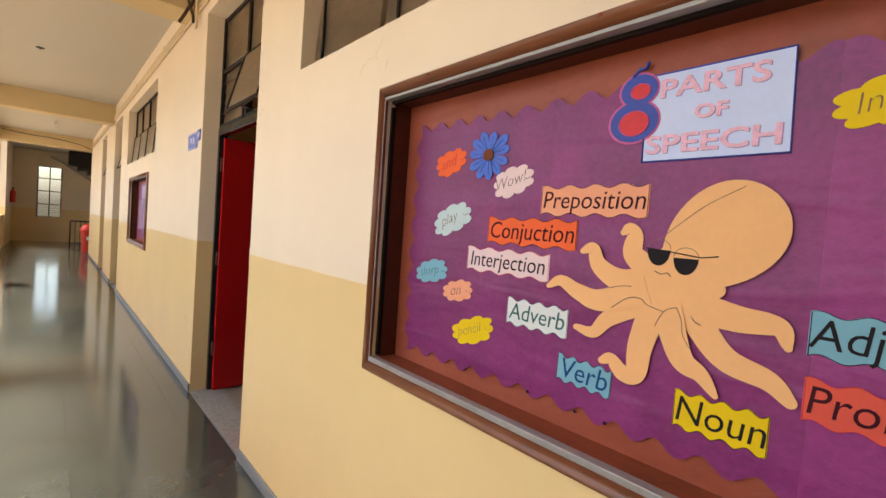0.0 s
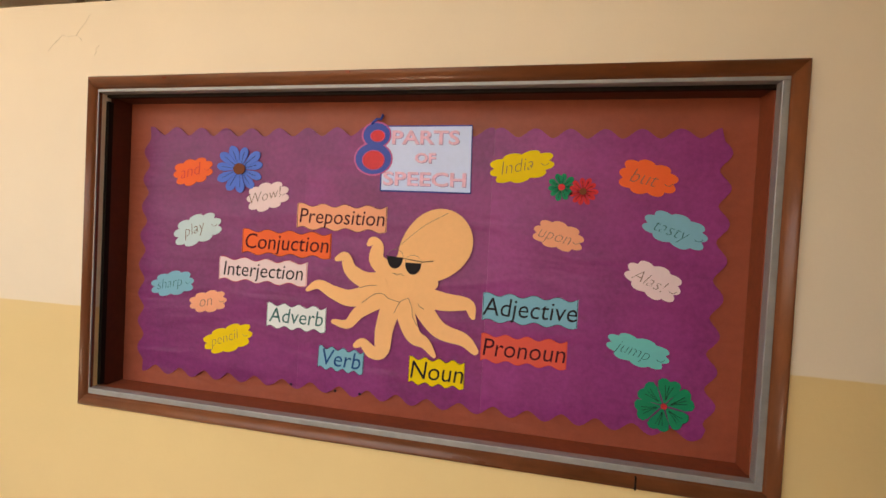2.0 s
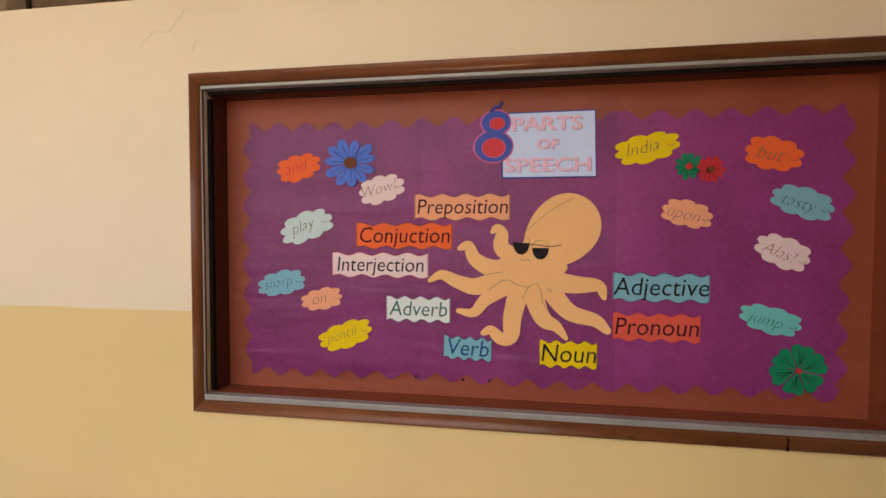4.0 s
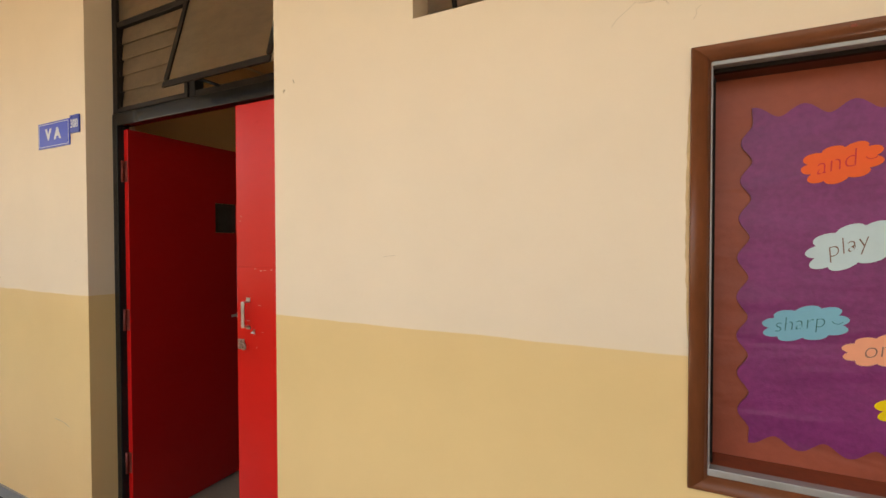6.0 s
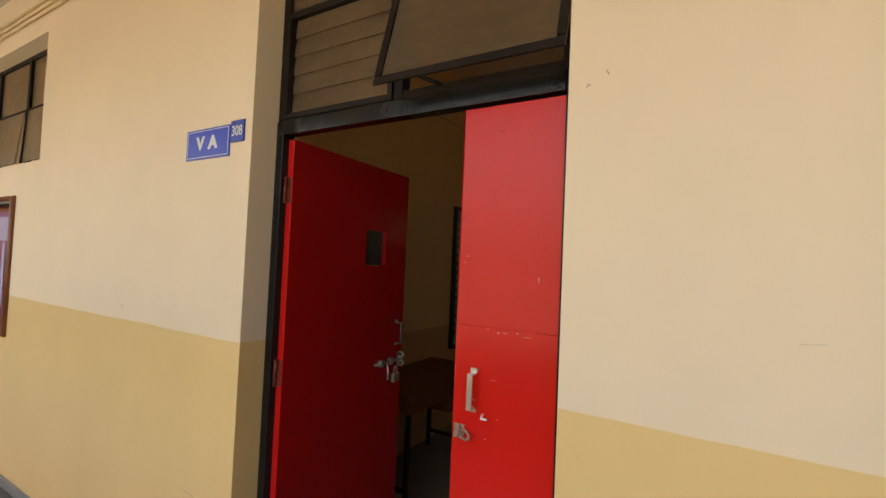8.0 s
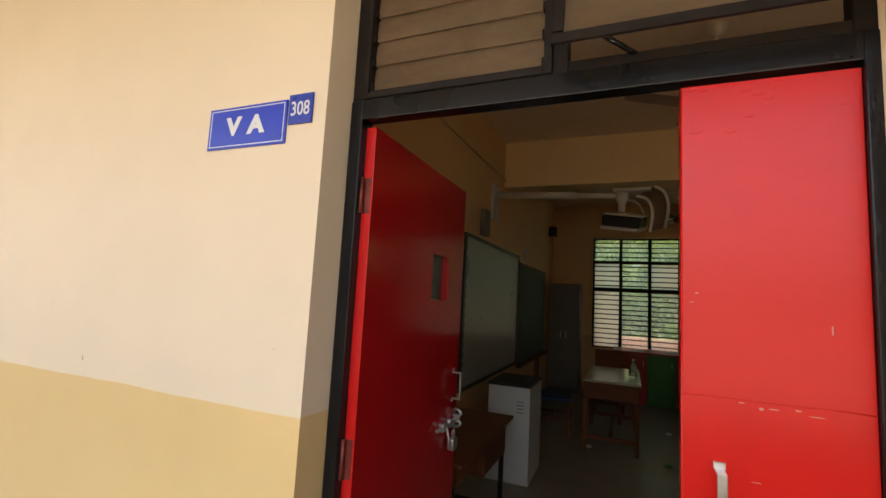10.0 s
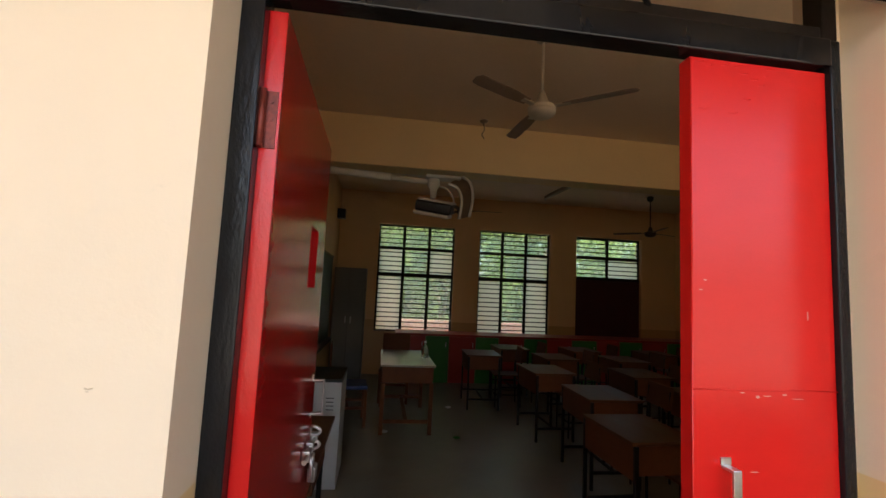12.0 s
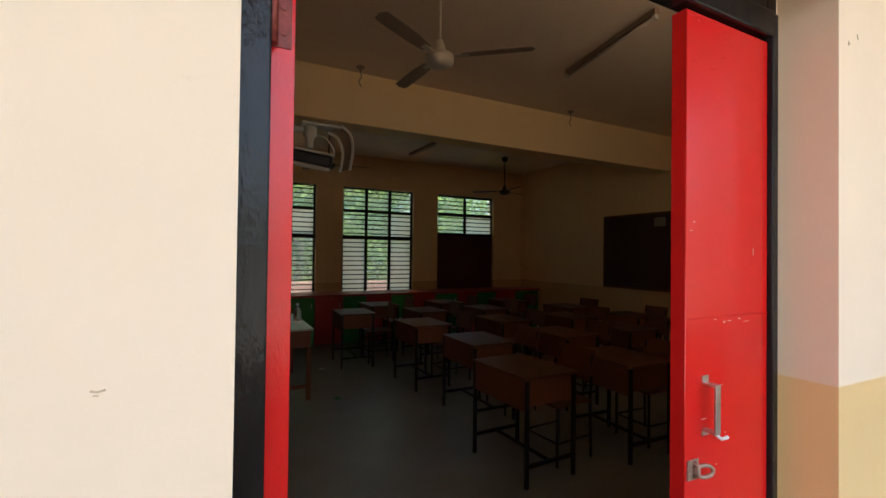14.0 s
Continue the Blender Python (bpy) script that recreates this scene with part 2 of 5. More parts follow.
M_GROUND = mat("dusty_ground", (0.31, 0.27, 0.215), 0.95, var=0.3, scale=0.4, fine=6)
M_BARK = mat("bark", (0.12, 0.085, 0.06), 0.9, var=0.4, scale=6, fine=30, bump=0.5, depth=0.02)
M_LEAF = mat("leaf_green", (0.145, 0.215, 0.055), 0.45, var=0.45, scale=1.2, fine=8, bump=0)
for _m, _t in ((M_DIRTYPANE, 0.93), (M_LOUVRE, 0.75)):
    _b = _m.node_tree.nodes["Principled BSDF"]
    _b.inputs["Transmission Weight"].default_value, _b.inputs["IOR"].default_value = _t, 1.25
M_CLEAR = glass("clear_pane", (0.87, 0.92, 0.85))
_n, _l = M_CLEAR.node_tree.nodes, M_CLEAR.node_tree.links
_tr = node(_n, "ShaderNodeBsdfTranslucent", Color=(0.66, 0.74, 0.62, 1))
_mx = node(_n, "ShaderNodeMixShader", Fac=0.27)
_l.new(_n["Principled BSDF"].outputs[0], _mx.inputs[1])
_l.new(_tr.outputs[0], _mx.inputs[2])
_l.new(_mx.outputs[0], _n["Material Output"].inputs[0])
M_FROST, _n, _l, _b = nodes_of("frosted_pane")
_b.inputs["Base Color"].default_value, _b.inputs["Roughness"].default_value = (0.85, 0.87, 0.85, 1), 0.5
_tr = node(_n, "ShaderNodeBsdfTranslucent", Color=(0.77, 0.78, 0.67, 1))
_mx = node(_n, "ShaderNodeMixShader", Fac=0.88)
_l.new(_b.outputs[0], _mx.inputs[1])
_l.new(_tr.outputs[0], _mx.inputs[2])
_l.new(_mx.outputs[0], _n["Material Output"].inputs[0])
_b = M_LEAF.node_tree.nodes["Principled BSDF"]
_b.inputs["Transmission Weight"].default_value = 0.25
_b.inputs["IOR"].default_value = 1.05


# ---- builders ----
def mesh_of(name, bm, material):
    me = bpy.data.meshes.new(name)
    bmesh.ops.recalc_face_normals(bm, faces=bm.faces[:])
    bm.to_mesh(me)
    bm.free()
    me.materials.append(material)
    return me


def part(name, bm, material, parent=None, label=""):
    me = bm if isinstance(bm, bpy.types.Mesh) else mesh_of(name, bm, material)
    ob = new(name, me)
    ob.parent = parent
    return tagged(ob, label)


def thing(name, label, category, place=None, group="", kind=""):
    ob = new(name)
    ob.empty_display_size = 0.05
    if place is not None:
        ob.matrix_basis = place
    return tagged(ob, label, category, group, kind)


def solid(name, bm, material, label, category, group="", kind=""):
    return tagged(part(name, bm, material), label, category, group, kind)


def add_box(bm, x0, x1, y0, y1, z0, z1, bevel=0.0, m=None):
    vs = [bm.verts.new((x, y, z)) for z in (z0, z1) for x, y in ((x0, y0), (x1, y0), (x1, y1), (x0, y1))]
    fs = [bm.faces.new([vs[i] for i in q]) for q in ((0, 3, 2, 1), (4, 5, 6, 7), (0, 1, 5, 4), (1, 2, 6, 5), (2, 3, 7, 6), (3, 0, 4, 7))]
    if bevel:
        edges = list({e for f in fs for e in f.edges})
        got = bmesh.ops.bevel(bm, geom=edges, offset=bevel, segments=2, affect="EDGES", profile=0.5)
        vs = list({v for f in got["faces"] for v in f.verts} | {v for v in vs if v.is_valid})
    if m is not None:
        bmesh.ops.transform(bm, matrix=m, verts=vs)
    return bm


def box(x0, x1, y0, y1, z0, z1, bevel=0.0, m=None):
    return add_box(bmesh.new(), x0, x1, y0, y1, z0, z1, bevel, m)


def add_tube(bm, points, radius, sides=10, caps=True):
    """A round bar along points; radius is one number or one for each point."""
    pts = [Vector(p) for p in points]
    rad = radius if isinstance(radius, (list, tuple)) else [radius] * len(pts)
    rings = []
    side = None
    for i, p in enumerate(pts):
        a, c = pts[max(i - 1, 0)], pts[min(i + 1, len(pts) - 1)]
        d = (c - a).normalized()
        if side is None:
            side = d.cross(Vector((0, 0, 1)) if abs(d.z) < 0.9 else Vector((1, 0, 0))).normalized()
        side = (side - d * side.dot(d)).normalized()
        up = d.cross(side)
        rings.append([bm.verts.new(p + rad[i] * (math.cos(2 * math.pi * k / sides) * side + math.sin(2 * math.pi * k / sides) * up)) for k in range(sides)])
    for r0, r1 in zip(rings, rings[1:]):
        for k in range(sides):
            bm.faces.new((r0[k], r0[(k + 1) % sides], r1[(k + 1) % sides], r1[k])).smooth = True
    if caps:
        bm.faces.new(rings[0][::-1])
        bm.faces.new(rings[-1])
    return bm


def tube(points, radius, sides=10):
    return add_tube(bmesh.new(), points, radius, sides)


def lathe(profile, sides=24, at=(0, 0, 0)):
    """A turned shape about the upright axis from (radius, height) pairs."""
    bm = bmesh.new()
    rings = [[bm.verts.new((at[0] + r * math.cos(2 * math.pi * k / sides), at[1] + r * math.sin(2 * math.pi * k / sides), at[2] + z)) for k in range(sides)] for r, z in profile]
    for a, c in zip(rings, rings[1:]):
        for k in range(sides):
            bm.faces.new((a[k], a[(k + 1) % sides], c[(k + 1) % sides], c[k])).smooth = True
    bm.faces.new(rings[0][::-1])
    bm.faces.new(rings[-1])
    return bm


def sheet(outline, y, thick=0.0012):
    """A paper cut-out standing in the plane y, from an outline of (x, z) pairs, with its thickness towards the viewer."""
    bm = bmesh.new()
    front = [bm.verts.new((x, y - thick, z)) for x, z in outline]
    back = [bm.verts.new((x, y, z)) for x, z in outline]
    bm.faces.new(front)
    bm.faces.new(back[::-1])
    k = len(outline)
    for i in range(k):
        bm.faces.new((front[i], back[i], back[(i + 1) % k], front[(i + 1) % k]))
    bm.normal_update()
    bmesh.ops.triangulate(bm, faces=[f for f in bm.faces if len(f.verts) > 4], ngon_method="EAR_CLIP")
    return bm


def spline(points, steps=8):
    """A smooth Catmull-Rom line through a few hand-set points."""
    p = [Vector(q) for q in points]
    p = [2 * p[0] - p[1]] + p + [2 * p[-1] - p[-2]]
    out = []
    for i in range(1, len(p) - 2):
        for s in range(steps):
            t = s / steps
            out.append(0.5 * (2 * p[i] + (p[i + 1] - p[i - 1]) * t + (2 * p[i - 1] - 5 * p[i] + 4 * p[i + 1] - p[i + 2]) * t * t + (3 * p[i] - p[i - 1] - 3 * p[i + 1] + p[i + 2]) * t ** 3))
    return out + [p[-2]]


def ribbon(points, widths, y, thick=0.0012, steps=8):
    """A flat paper arm with a round tip along a smooth line in the plane y."""
    c = spline(points, steps)
    w = [widths[0] + (widths[-1] - widths[0]) * min(1.0, (i / (len(c) - 1)) ** 0.8) for i in range(len(c))]
    left, right = [], []
    for i, q in enumerate(c):
        d = (c[min(i + 1, len(c) - 1)] - c[max(i - 1, 0)]).normalized()
        nrm = Vector((-d.y, d.x))
        left.append(q + nrm * w[i] / 2)
        right.append(q - nrm * w[i] / 2)
    d0 = (c[0] - c[1]).normalized()
    n0 = Vector((-d0.y, d0.x))
    tip = [c[0] + (n0 * math.cos(a) + d0 * math.sin(a)) * w[0] / 2 for a in [math.pi * k / 6 for k in range(1, 6)]]
    return sheet([(v.x, v.y) for v in right[::-1] + tip + left][::-1], y, thick)


def lettering(body, size, material, parent, m, label="", shear=0.0, bold=0.0, stretch=1.0, extrude=0.0004):
    """Words in the built-in face as a mesh, centred at m."""
    cu = bpy.data.curves.new("lettering", "FONT")
    cu.body, cu.size, cu.shear, cu.offset, cu.extrude = body, size, shear, bold, extrude
    cu.align_x, cu.align_y, cu.resolution_u = "CENTER", "CENTER", 3
    tmp = new("lettering", cu)
    me = bpy.data.meshes.new_from_object(tmp.evaluated_get(bpy.context.evaluated_depsgraph_get()))
    bpy.data.objects.remove(tmp)
    me.transform(m @ pose(0, 0, 0, 90, 0, 0) @ Matrix.Diagonal((stretch, 1, 1, 1)))
    me.materials.clear()
    me.materials.append(material)
    ob = new("lettering", me)
    ob.parent = parent
    return tagged(ob, label)


def pierced(u0, u1, z0, z1, holes, w0, w1, along="x"):
    """A wall between w0 and w1 with holes (u0, u1, z0, z1, depth); depth 0 goes right through, else it is a niche from w0."""
    us = sorted({u0, u1, *[h[0] for h in holes], *[h[1] for h in holes]})
    zs = sorted({z0, z1, *[h[2] for h in holes], *[h[3] for h in holes]})
    us = [u for u in us if u0 <= u <= u1]
    zs = [z for z in zs if z0 <= z <= z1]
    bm = bmesh.new()
    memo = {}

    def v(u, w, z):
        key = (round(u, 4), round(w, 4), round(z, 4))
        if key not in memo:
            memo[key] = bm.verts.new((u, w, z) if along == "x" else (w, u, z))
        return memo[key]

    def quad(*c):
        bm.faces.new([v(*q) for q in c])

    def front(i, j):
        if not (0 <= i < len(us) - 1 and 0 <= j < len(zs) - 1):
            return None
        uc, zc = (us[i] + us[i + 1]) / 2, (zs[j] + zs[j + 1]) / 2
        for h in holes:
            if h[0] < uc < h[1] and h[2] < zc < h[3]:
                return w1 if h[4] == 0 else w0 + h[4]
        return w0

    for i in range(len(us) - 1):
        for j in range(len(zs) - 1):
            a, c, d, e = us[i], us[i + 1], zs[j], zs[j + 1]
            f = front(i, j)
            if f != w1:
                quad((a, f, d), (c, f, d), (c, f, e), (a, f, e))
                quad((a, w1, d), (a, w1, e), (c, w1, e), (c, w1, d))
            for di, dj, s in ((-1, 0, ((a, d), (a, e))), (1, 0, ((c, d), (c, e))), (0, -1, ((a, d), (c, d))), (0, 1, ((a, e), (c, e)))):
                g = front(i + di, j + dj)
                g = w1 if g is None else g
                if g > f:
                    (p, q), (r, t) = s
                    quad((p, f, q), (r, f, t), (r, g, t), (p, g, q))
    return bm


# ---- the structure ----
CEIL, ROOMCEIL = 3.41, 3.43
DOORS = ((-1.267, 0.002), (-7.85, -6.74), (-10.55, -9.48))
holes = [(a, b, 0, 3.05, 0) for a, b in DOORS]
holes += [(0.586, 3.06, 2.196, 3.0, 0), (-5.94, -3.42, 2.15, 3.0, 0)]
holes += [(1.375, 3.262, 0.972, 1.922, 0.112), (-5.37, -3.82, 1.0, 1.89, 0.112)]
solid("wall_north", pierced(-14.0, 6.0, 0, CEIL + 0.15, holes, 0, 0.23), M_WALL, "cream corridor wall with mustard dado and door openings", "wall", kind="structure")
solid("wall_stair_side", box(-14.2, -14.0, 0.0, 3.2, 0, CEIL + 0.15), M_WALL, "cream wall beside the stairwell", "wall", kind="structure")
solid("wall_west", pierced(-2.15, 3.2, -3.2, CEIL + 0.15, [(-1.275, -0.565, 0.93, 2.85, 0)], -20.23, -20.0, along="y"), M_WALL, "painted landing wall with a tall window", "wall", kind="structure")
solid("wall_stairwell_north", box(-20.0, -14.2, 3.0, 3.2, -3.2, CEIL + 0.15), M_WALL, "cream painted wall behind the stairs", "wall", kind="structure")
solid("wall_landing_south", box(-20.0, -17.0, -2.15, -1.95, 0, CEIL + 0.15), M_WALL, "cream landing wall with mustard dado", "wall", kind="structure")
solid("wall_east", box(6.0, 6.2, -2.15, 0.23, 0, CEIL + 0.15), M_WALL, "cream wall closing the corridor", "wall", kind="structure")
# Unseen wall added to block daylight and dim the board's right end
solid("shade_wall_south", box(3.0, 6.2, -2.149, -1.975, 1.0, 3.02), M_WALL, "unseen cream wall added to shade the display board", "wall", kind="structure")
solid("parapet", box(-17.0, 6.2, -2.15, -1.98, 0, 1.0, 0.01), M_WALL, "mustard painted corridor parapet", "parapet", kind="structure")
for px in (-14.2, -8.2, -2.6):
    solid("pillar", box(px - 0.18, px + 0.18, -2.148, -1.93, 0.0, CEIL), M_WALL, "square cream painted corridor pillar", "pillar", group="corridor pillars", kind="structure")
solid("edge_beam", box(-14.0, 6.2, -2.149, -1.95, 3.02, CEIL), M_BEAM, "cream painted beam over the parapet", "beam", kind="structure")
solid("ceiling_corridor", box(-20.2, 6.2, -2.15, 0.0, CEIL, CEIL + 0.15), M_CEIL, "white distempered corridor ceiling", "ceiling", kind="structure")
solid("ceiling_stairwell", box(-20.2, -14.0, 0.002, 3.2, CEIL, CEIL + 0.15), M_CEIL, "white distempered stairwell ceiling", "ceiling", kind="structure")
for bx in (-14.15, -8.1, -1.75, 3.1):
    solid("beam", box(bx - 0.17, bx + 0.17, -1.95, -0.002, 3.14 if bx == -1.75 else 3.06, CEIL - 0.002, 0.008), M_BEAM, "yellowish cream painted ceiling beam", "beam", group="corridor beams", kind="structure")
floor = solid("floor_corridor", box(-20.0, 6.0, -1.98, -0.002, -0.14, -0.012), M_JOINT, "polished grey-green stone corridor floor slabs", "floor", kind="structure")
solid("floor_stairwell", pierced(-20.0, -14.0, -0.13, -0.001, [], 0, 0.9), M_JOINT, "dull grey stone landing floor", "floor", kind="structure")
solid("threshold", box(-1.265, 0.0, 0.003, 0.232, -0.1, 0.008), M_GRANITE, "speckled grey granite door threshold", "threshold", kind="structure")
for a, b in DOORS[1:]:
    solid("threshold", box(a + 0.002, b - 0.002, 0.003, 0.232, -0.1, 0.008), M_GRANITE, "speckled grey granite door threshold", "threshold", kind="structure")
edges = sorted([-14.0, 6.0] + [e for d in DOORS for e in d])
for a, b in zip(edges[::2], edges[1::2]):
    solid("skirting", box(a + 0.002, b - 0.002, -0.014, -0.001, 0.0, 0.068, 0.003), M_SKIRT, "grey polished stone skirting along the corridor wall", "skirting", kind="structure")
M_MARK = mat("wall_mark", (0.56, 0.44, 0.31), 0.9, var=0.3, fine=200)
for pts, r in (([(1.158, 2.048), (1.172, 2.066), (1.200, 2.086), (1.212, 2.098), (1.236, 2.092), (1.267, 2.094), (1.279, 2.112), (1.288, 2.121), (1.300, 2.133), (1.318, 2.160)], 0.0008), ([(1.267, 2.094), (1.282, 2.086), (1.288, 2.076)], 0.0009), ([(1.338, 2.030), (1.346, 2.040), (1.344, 2.052), (1.356, 2.060)], 0.0010), ([(-1.609, 0.574), (-1.53, 0.57), (-1.466, 0.553)], 0.003), ([(0.477, 1.464), (0.52, 1.469)], 0.001), ([(0.048, 2.05), (0.050, 2.062), (0.056, 2.055)], 0.0025), ([(0.094, 2.088), (0.100, 2.076)], 0.0028), ([(-2.219, 1.314), (-2.217, 1.296)], 0.004), ([(-1.382, 1.4155), (-1.377, 1.414), (-1.371, 1.4155)], 0.0018), ([(-1.380, 1.411), (-1.376, 1.4105)], 0.0012)):
    solid("wall_mark", tube([(x, -0.0002, z) for x, z in pts], 0.6 * r, 5), M_MARK, "small scuff or hairline crack in the paint", "mark", kind="structure")
solid("plaster_fillet", box(-0.0095, 0.0015, 0.128, 0.229, 0.009, 3.048), M_WALL, "plaster strip packed beside the door frame", "plaster", kind="structure")
# classroom
WIN = ((-1.075, 0.392), (0.881, 2.335), (2.88, 4.287))
YB = 7.78
solid("wall_room_west", box(-2.02, -1.82, 0.232, 8.0, 0, ROOMCEIL), M_ROOMWALL, "cream classroom wall behind the boards", "wall", kind="structure")
solid("wall_room_east", box(5.05, 5.25, 0.232, 8.0, 0, ROOMCEIL), M_ROOMWALL, "cream classroom wall with a softboard", "wall", kind="structure")
solid("wall_room_north", pierced(-1.82, 5.05, 0, ROOMCEIL, [(a, b, 0.79 if i < 2 else 0.74, 2.815, 0) for i, (a, b) in enumerate(WIN)], YB, YB + 0.22), M_ROOMWALL, "cream classroom wall with three barred windows", "wall", kind="structure")
solid("ceiling_room", box(-2.02, 5.25, 0.232, 8.0, ROOMCEIL, ROOMCEIL + 0.15), M_CLASSCEIL, "dull white classroom ceiling", "ceiling", kind="structure")
solid("beam", box(-1.82, 5.05, 4.0, 4.28, 2.885, ROOMCEIL - 0.002, 0.008), M_ROOMBEAM, "deep cream painted classroom beam", "beam", kind="structure")
solid("floor_room", box(-1.82, 5.05, 0.233, YB, -0.12, 0.0), M_ROOMFLOOR, "worn dull grey stone classroom floor", "floor", kind="structure")
# other rooms behind the corridor wall are closed off by plain walls
solid("wall_back_rooms", box(-13.9, -2.03, 1.4, 1.5, 0, CEIL), M_WALL, "plain cream wall closing the far rooms", "wall", kind="structure")
solid("floor_back_rooms", box(-13.9, -2.03, 0.235, 1.4, -0.12, 0.0), M_ROOMFLOOR, "dull grey stone floor of the far rooms", "floor", kind="structure")
solid("ceiling_back_rooms", box(-13.9, -2.03, 0.235, 1.5, CEIL, CEIL + 0.15), M_CLASSCEIL, "plain ceiling of the far rooms", "ceiling", kind="structure")


# ---- doors ----
def door_frame(x0, x1, y, parent, j2=0.036):
    j, d = 0.042, 0.062
    part("jamb", box(x0, x0 + j, y, y + d, 0.008, 2.165, 0.003), M_THICKBLACK, parent)
    part("jamb", box(x1 - j2, x1, y, y + d, 0.008, 2.165, 0.003), M_THICKBLACK, parent)
    part("lintel", box(x0 + j, x1 - j2, y - 0.004, y + 0.045, 2.102, 2.165, 0.003), M_BLACK, parent)


def transom(x0, x1, y, parent, louvred=True):
    """The glazed light over the lintel: dusty louvres on one side, a hopper pane propped open on the other."""
    top, mid, xm = 3.045, 2.60, (x0 + x1) / 2
    for a, b in ((x0, x0 + 0.04), (xm - 0.02, xm + 0.02), (x1 - 0.04, x1)):
        part("upright", box(a, b, y + 0.005, y + 0.05, 2.167, top, 0.003), M_STEEL, parent)
    for a, b in ((x0 + 0.04, xm - 0.02), (xm + 0.02, x1 - 0.04)):
        for z in (2.167, mid, top - 0.035):
            part("crossbar", box(a, b, y + 0.007, y + 0.046, z, z + 0.03, 0.003), M_STEEL, parent)
        part("pane", box(a, b, y + 0.02, y + 0.026, mid + 0.03, top - 0.035), M_DIRTYPANE, parent).visible_shadow = False
    for k in range(5):
        z = 2.200 + k * 0.079
        blade = part("louvre", box(x0 + 0.062, xm - 0.042, -0.0025, 0.0025, 0, 0.084, 0.0012, m=pose(0, y + 0.020, z, -7)), M_LOUVRE, parent, "dusty brown glass louvre blade")
        blade.visible_shadow = False
        for a in (x0 + 0.058, xm - 0.050):
            part("louvre_clip", box(a, a + 0.008, y + 0.008, y + 0.03, z - 0.004, z + 0.02, 0.001), M_STEEL, parent)
    for a, b, c, d in ((x0 + 0.0405, x0 + 0.058, 2.168, mid), (xm - 0.042, xm - 0.0205, 2.168, mid), (x0 + 0.058, xm - 0.042, 2.168, 2.186)):
        part("louvre_frame", box(a, b, y - 0.004, y + 0.04, c, d, 0.002), M_STEEL, parent)
    hop = part("hopper_pane", box(xm + 0.0, x1 - 0.002, -0.012, 0.004, -0.425, 0.0, 0.002, m=pose(0, y, mid - 0.008, -14.5)), M_DIRTYPANE, parent, "dusty brown pane propped open")
    hop.visible_shadow = False
    rim = bmesh.new()
    for a, b, c, d in ((xm - 0.004, x1 - 0.0, -0.44, -0.412), (xm - 0.004, xm + 0.022, -0.405, 0), (x1 - 0.024, x1 - 0.0, -0.405, 0)):
        add_box(rim, a, b, -0.02, -0.0125, c, d)
    bmesh.ops.transform(rim, matrix=pose(0, y, mid - 0.008, -14.5), verts=rim.verts[:])
    part("hopper_rim", rim, M_STEEL, hop)
    part("stay", tube([(xm + 0.2, y + 0.03, 2.185), (xm + 0.09, y - 0.06, 2.225)], 0.007, 6), M_BLACK, parent)


YD = 0.13
d1 = thing("door_1", "red double door, one leaf open, in a black frame", "door", kind="structure")
door_frame(-1.267, -0.010, YD - 0.012, d1, 0.0265)
transom(-1.267, -0.010, YD - 0.012, d1)
# fixed narrow leaf
leaf_r = part("narrow_leaf", box(-0.366, -0.037, YD, YD + 0.036, 0.012, 2.094, 0.003), M_RED, d1, "closed glossy red leaf with scratches")


def bow_handle(parent, m, h=0.14, width=0.022, deep=0.041):
    bm = bmesh.new()
    add_box(bm, -width / 2, width / 2, -deep, -deep + 0.0055, 0.0, h, 0.0015)
    add_box(bm, -width / 2, width / 2, -deep + 0.005, 0, 0.0, 0.006, 0.0015)
    add_box(bm, -width / 2, width / 2, -deep + 0.005, 0, h - 0.006, h, 0.0015)
    add_box(bm, -width / 2 - 0.002, width / 2 + 0.002, -0.003, 0, -0.010, 0.0)
    add_box(bm, -width / 2 - 0.002, width / 2 + 0.002, -0.003, 0, h, h + 0.014)
    bmesh.ops.transform(bm, matrix=m, verts=bm.verts[:])
    return part("handle", bm, M_CHROME, parent, "worn steel bow handle")


bow_handle(leaf_r, pose(-0.296, YD - 0.0005, 1.150), 0.110, 0.018, 0.032)
keep = bmesh.new()
add_box(keep, -0.026, 0.012, -0.004, 0, -0.022, 0.022, 0.001)
add_tube(keep, [(0.018 + 0.020 * math.cos(a), -0.013 - 0.007 * math.cos(a), -0.004 + 0.013 * math.sin(a)) for a in [2 * math.pi * k / 20 for k in range(21)]], 0.0045, 8)
add_tube(keep, [(-0.004, -0.004, 0.016), (-0.004, -0.014, 0.010), (-0.004, -0.014, -0.010), (-0.004, -0.004, -0.016)], 0.004, 8)
bmesh.ops.transform(keep, matrix=pose(-0.333, YD - 0.0005, 1.072), verts=keep.verts[:])
part("latch_keep", keep, M_RUST, leaf_r, "rusty steel hasp keep")
part("wall_stop", tube([(-0.262, YD - 0.0, 1.138), (-0.258, YD - 0.018, 1.13), (-0.24, YD - 0.02, 1.132)], 0.004, 8), M_WHITE, leaf_r, "small white hook")
M_CHIP = mat("bare_primer", (0.55, 0.20, 0.17), 0.8, var=0.2, fine=200)
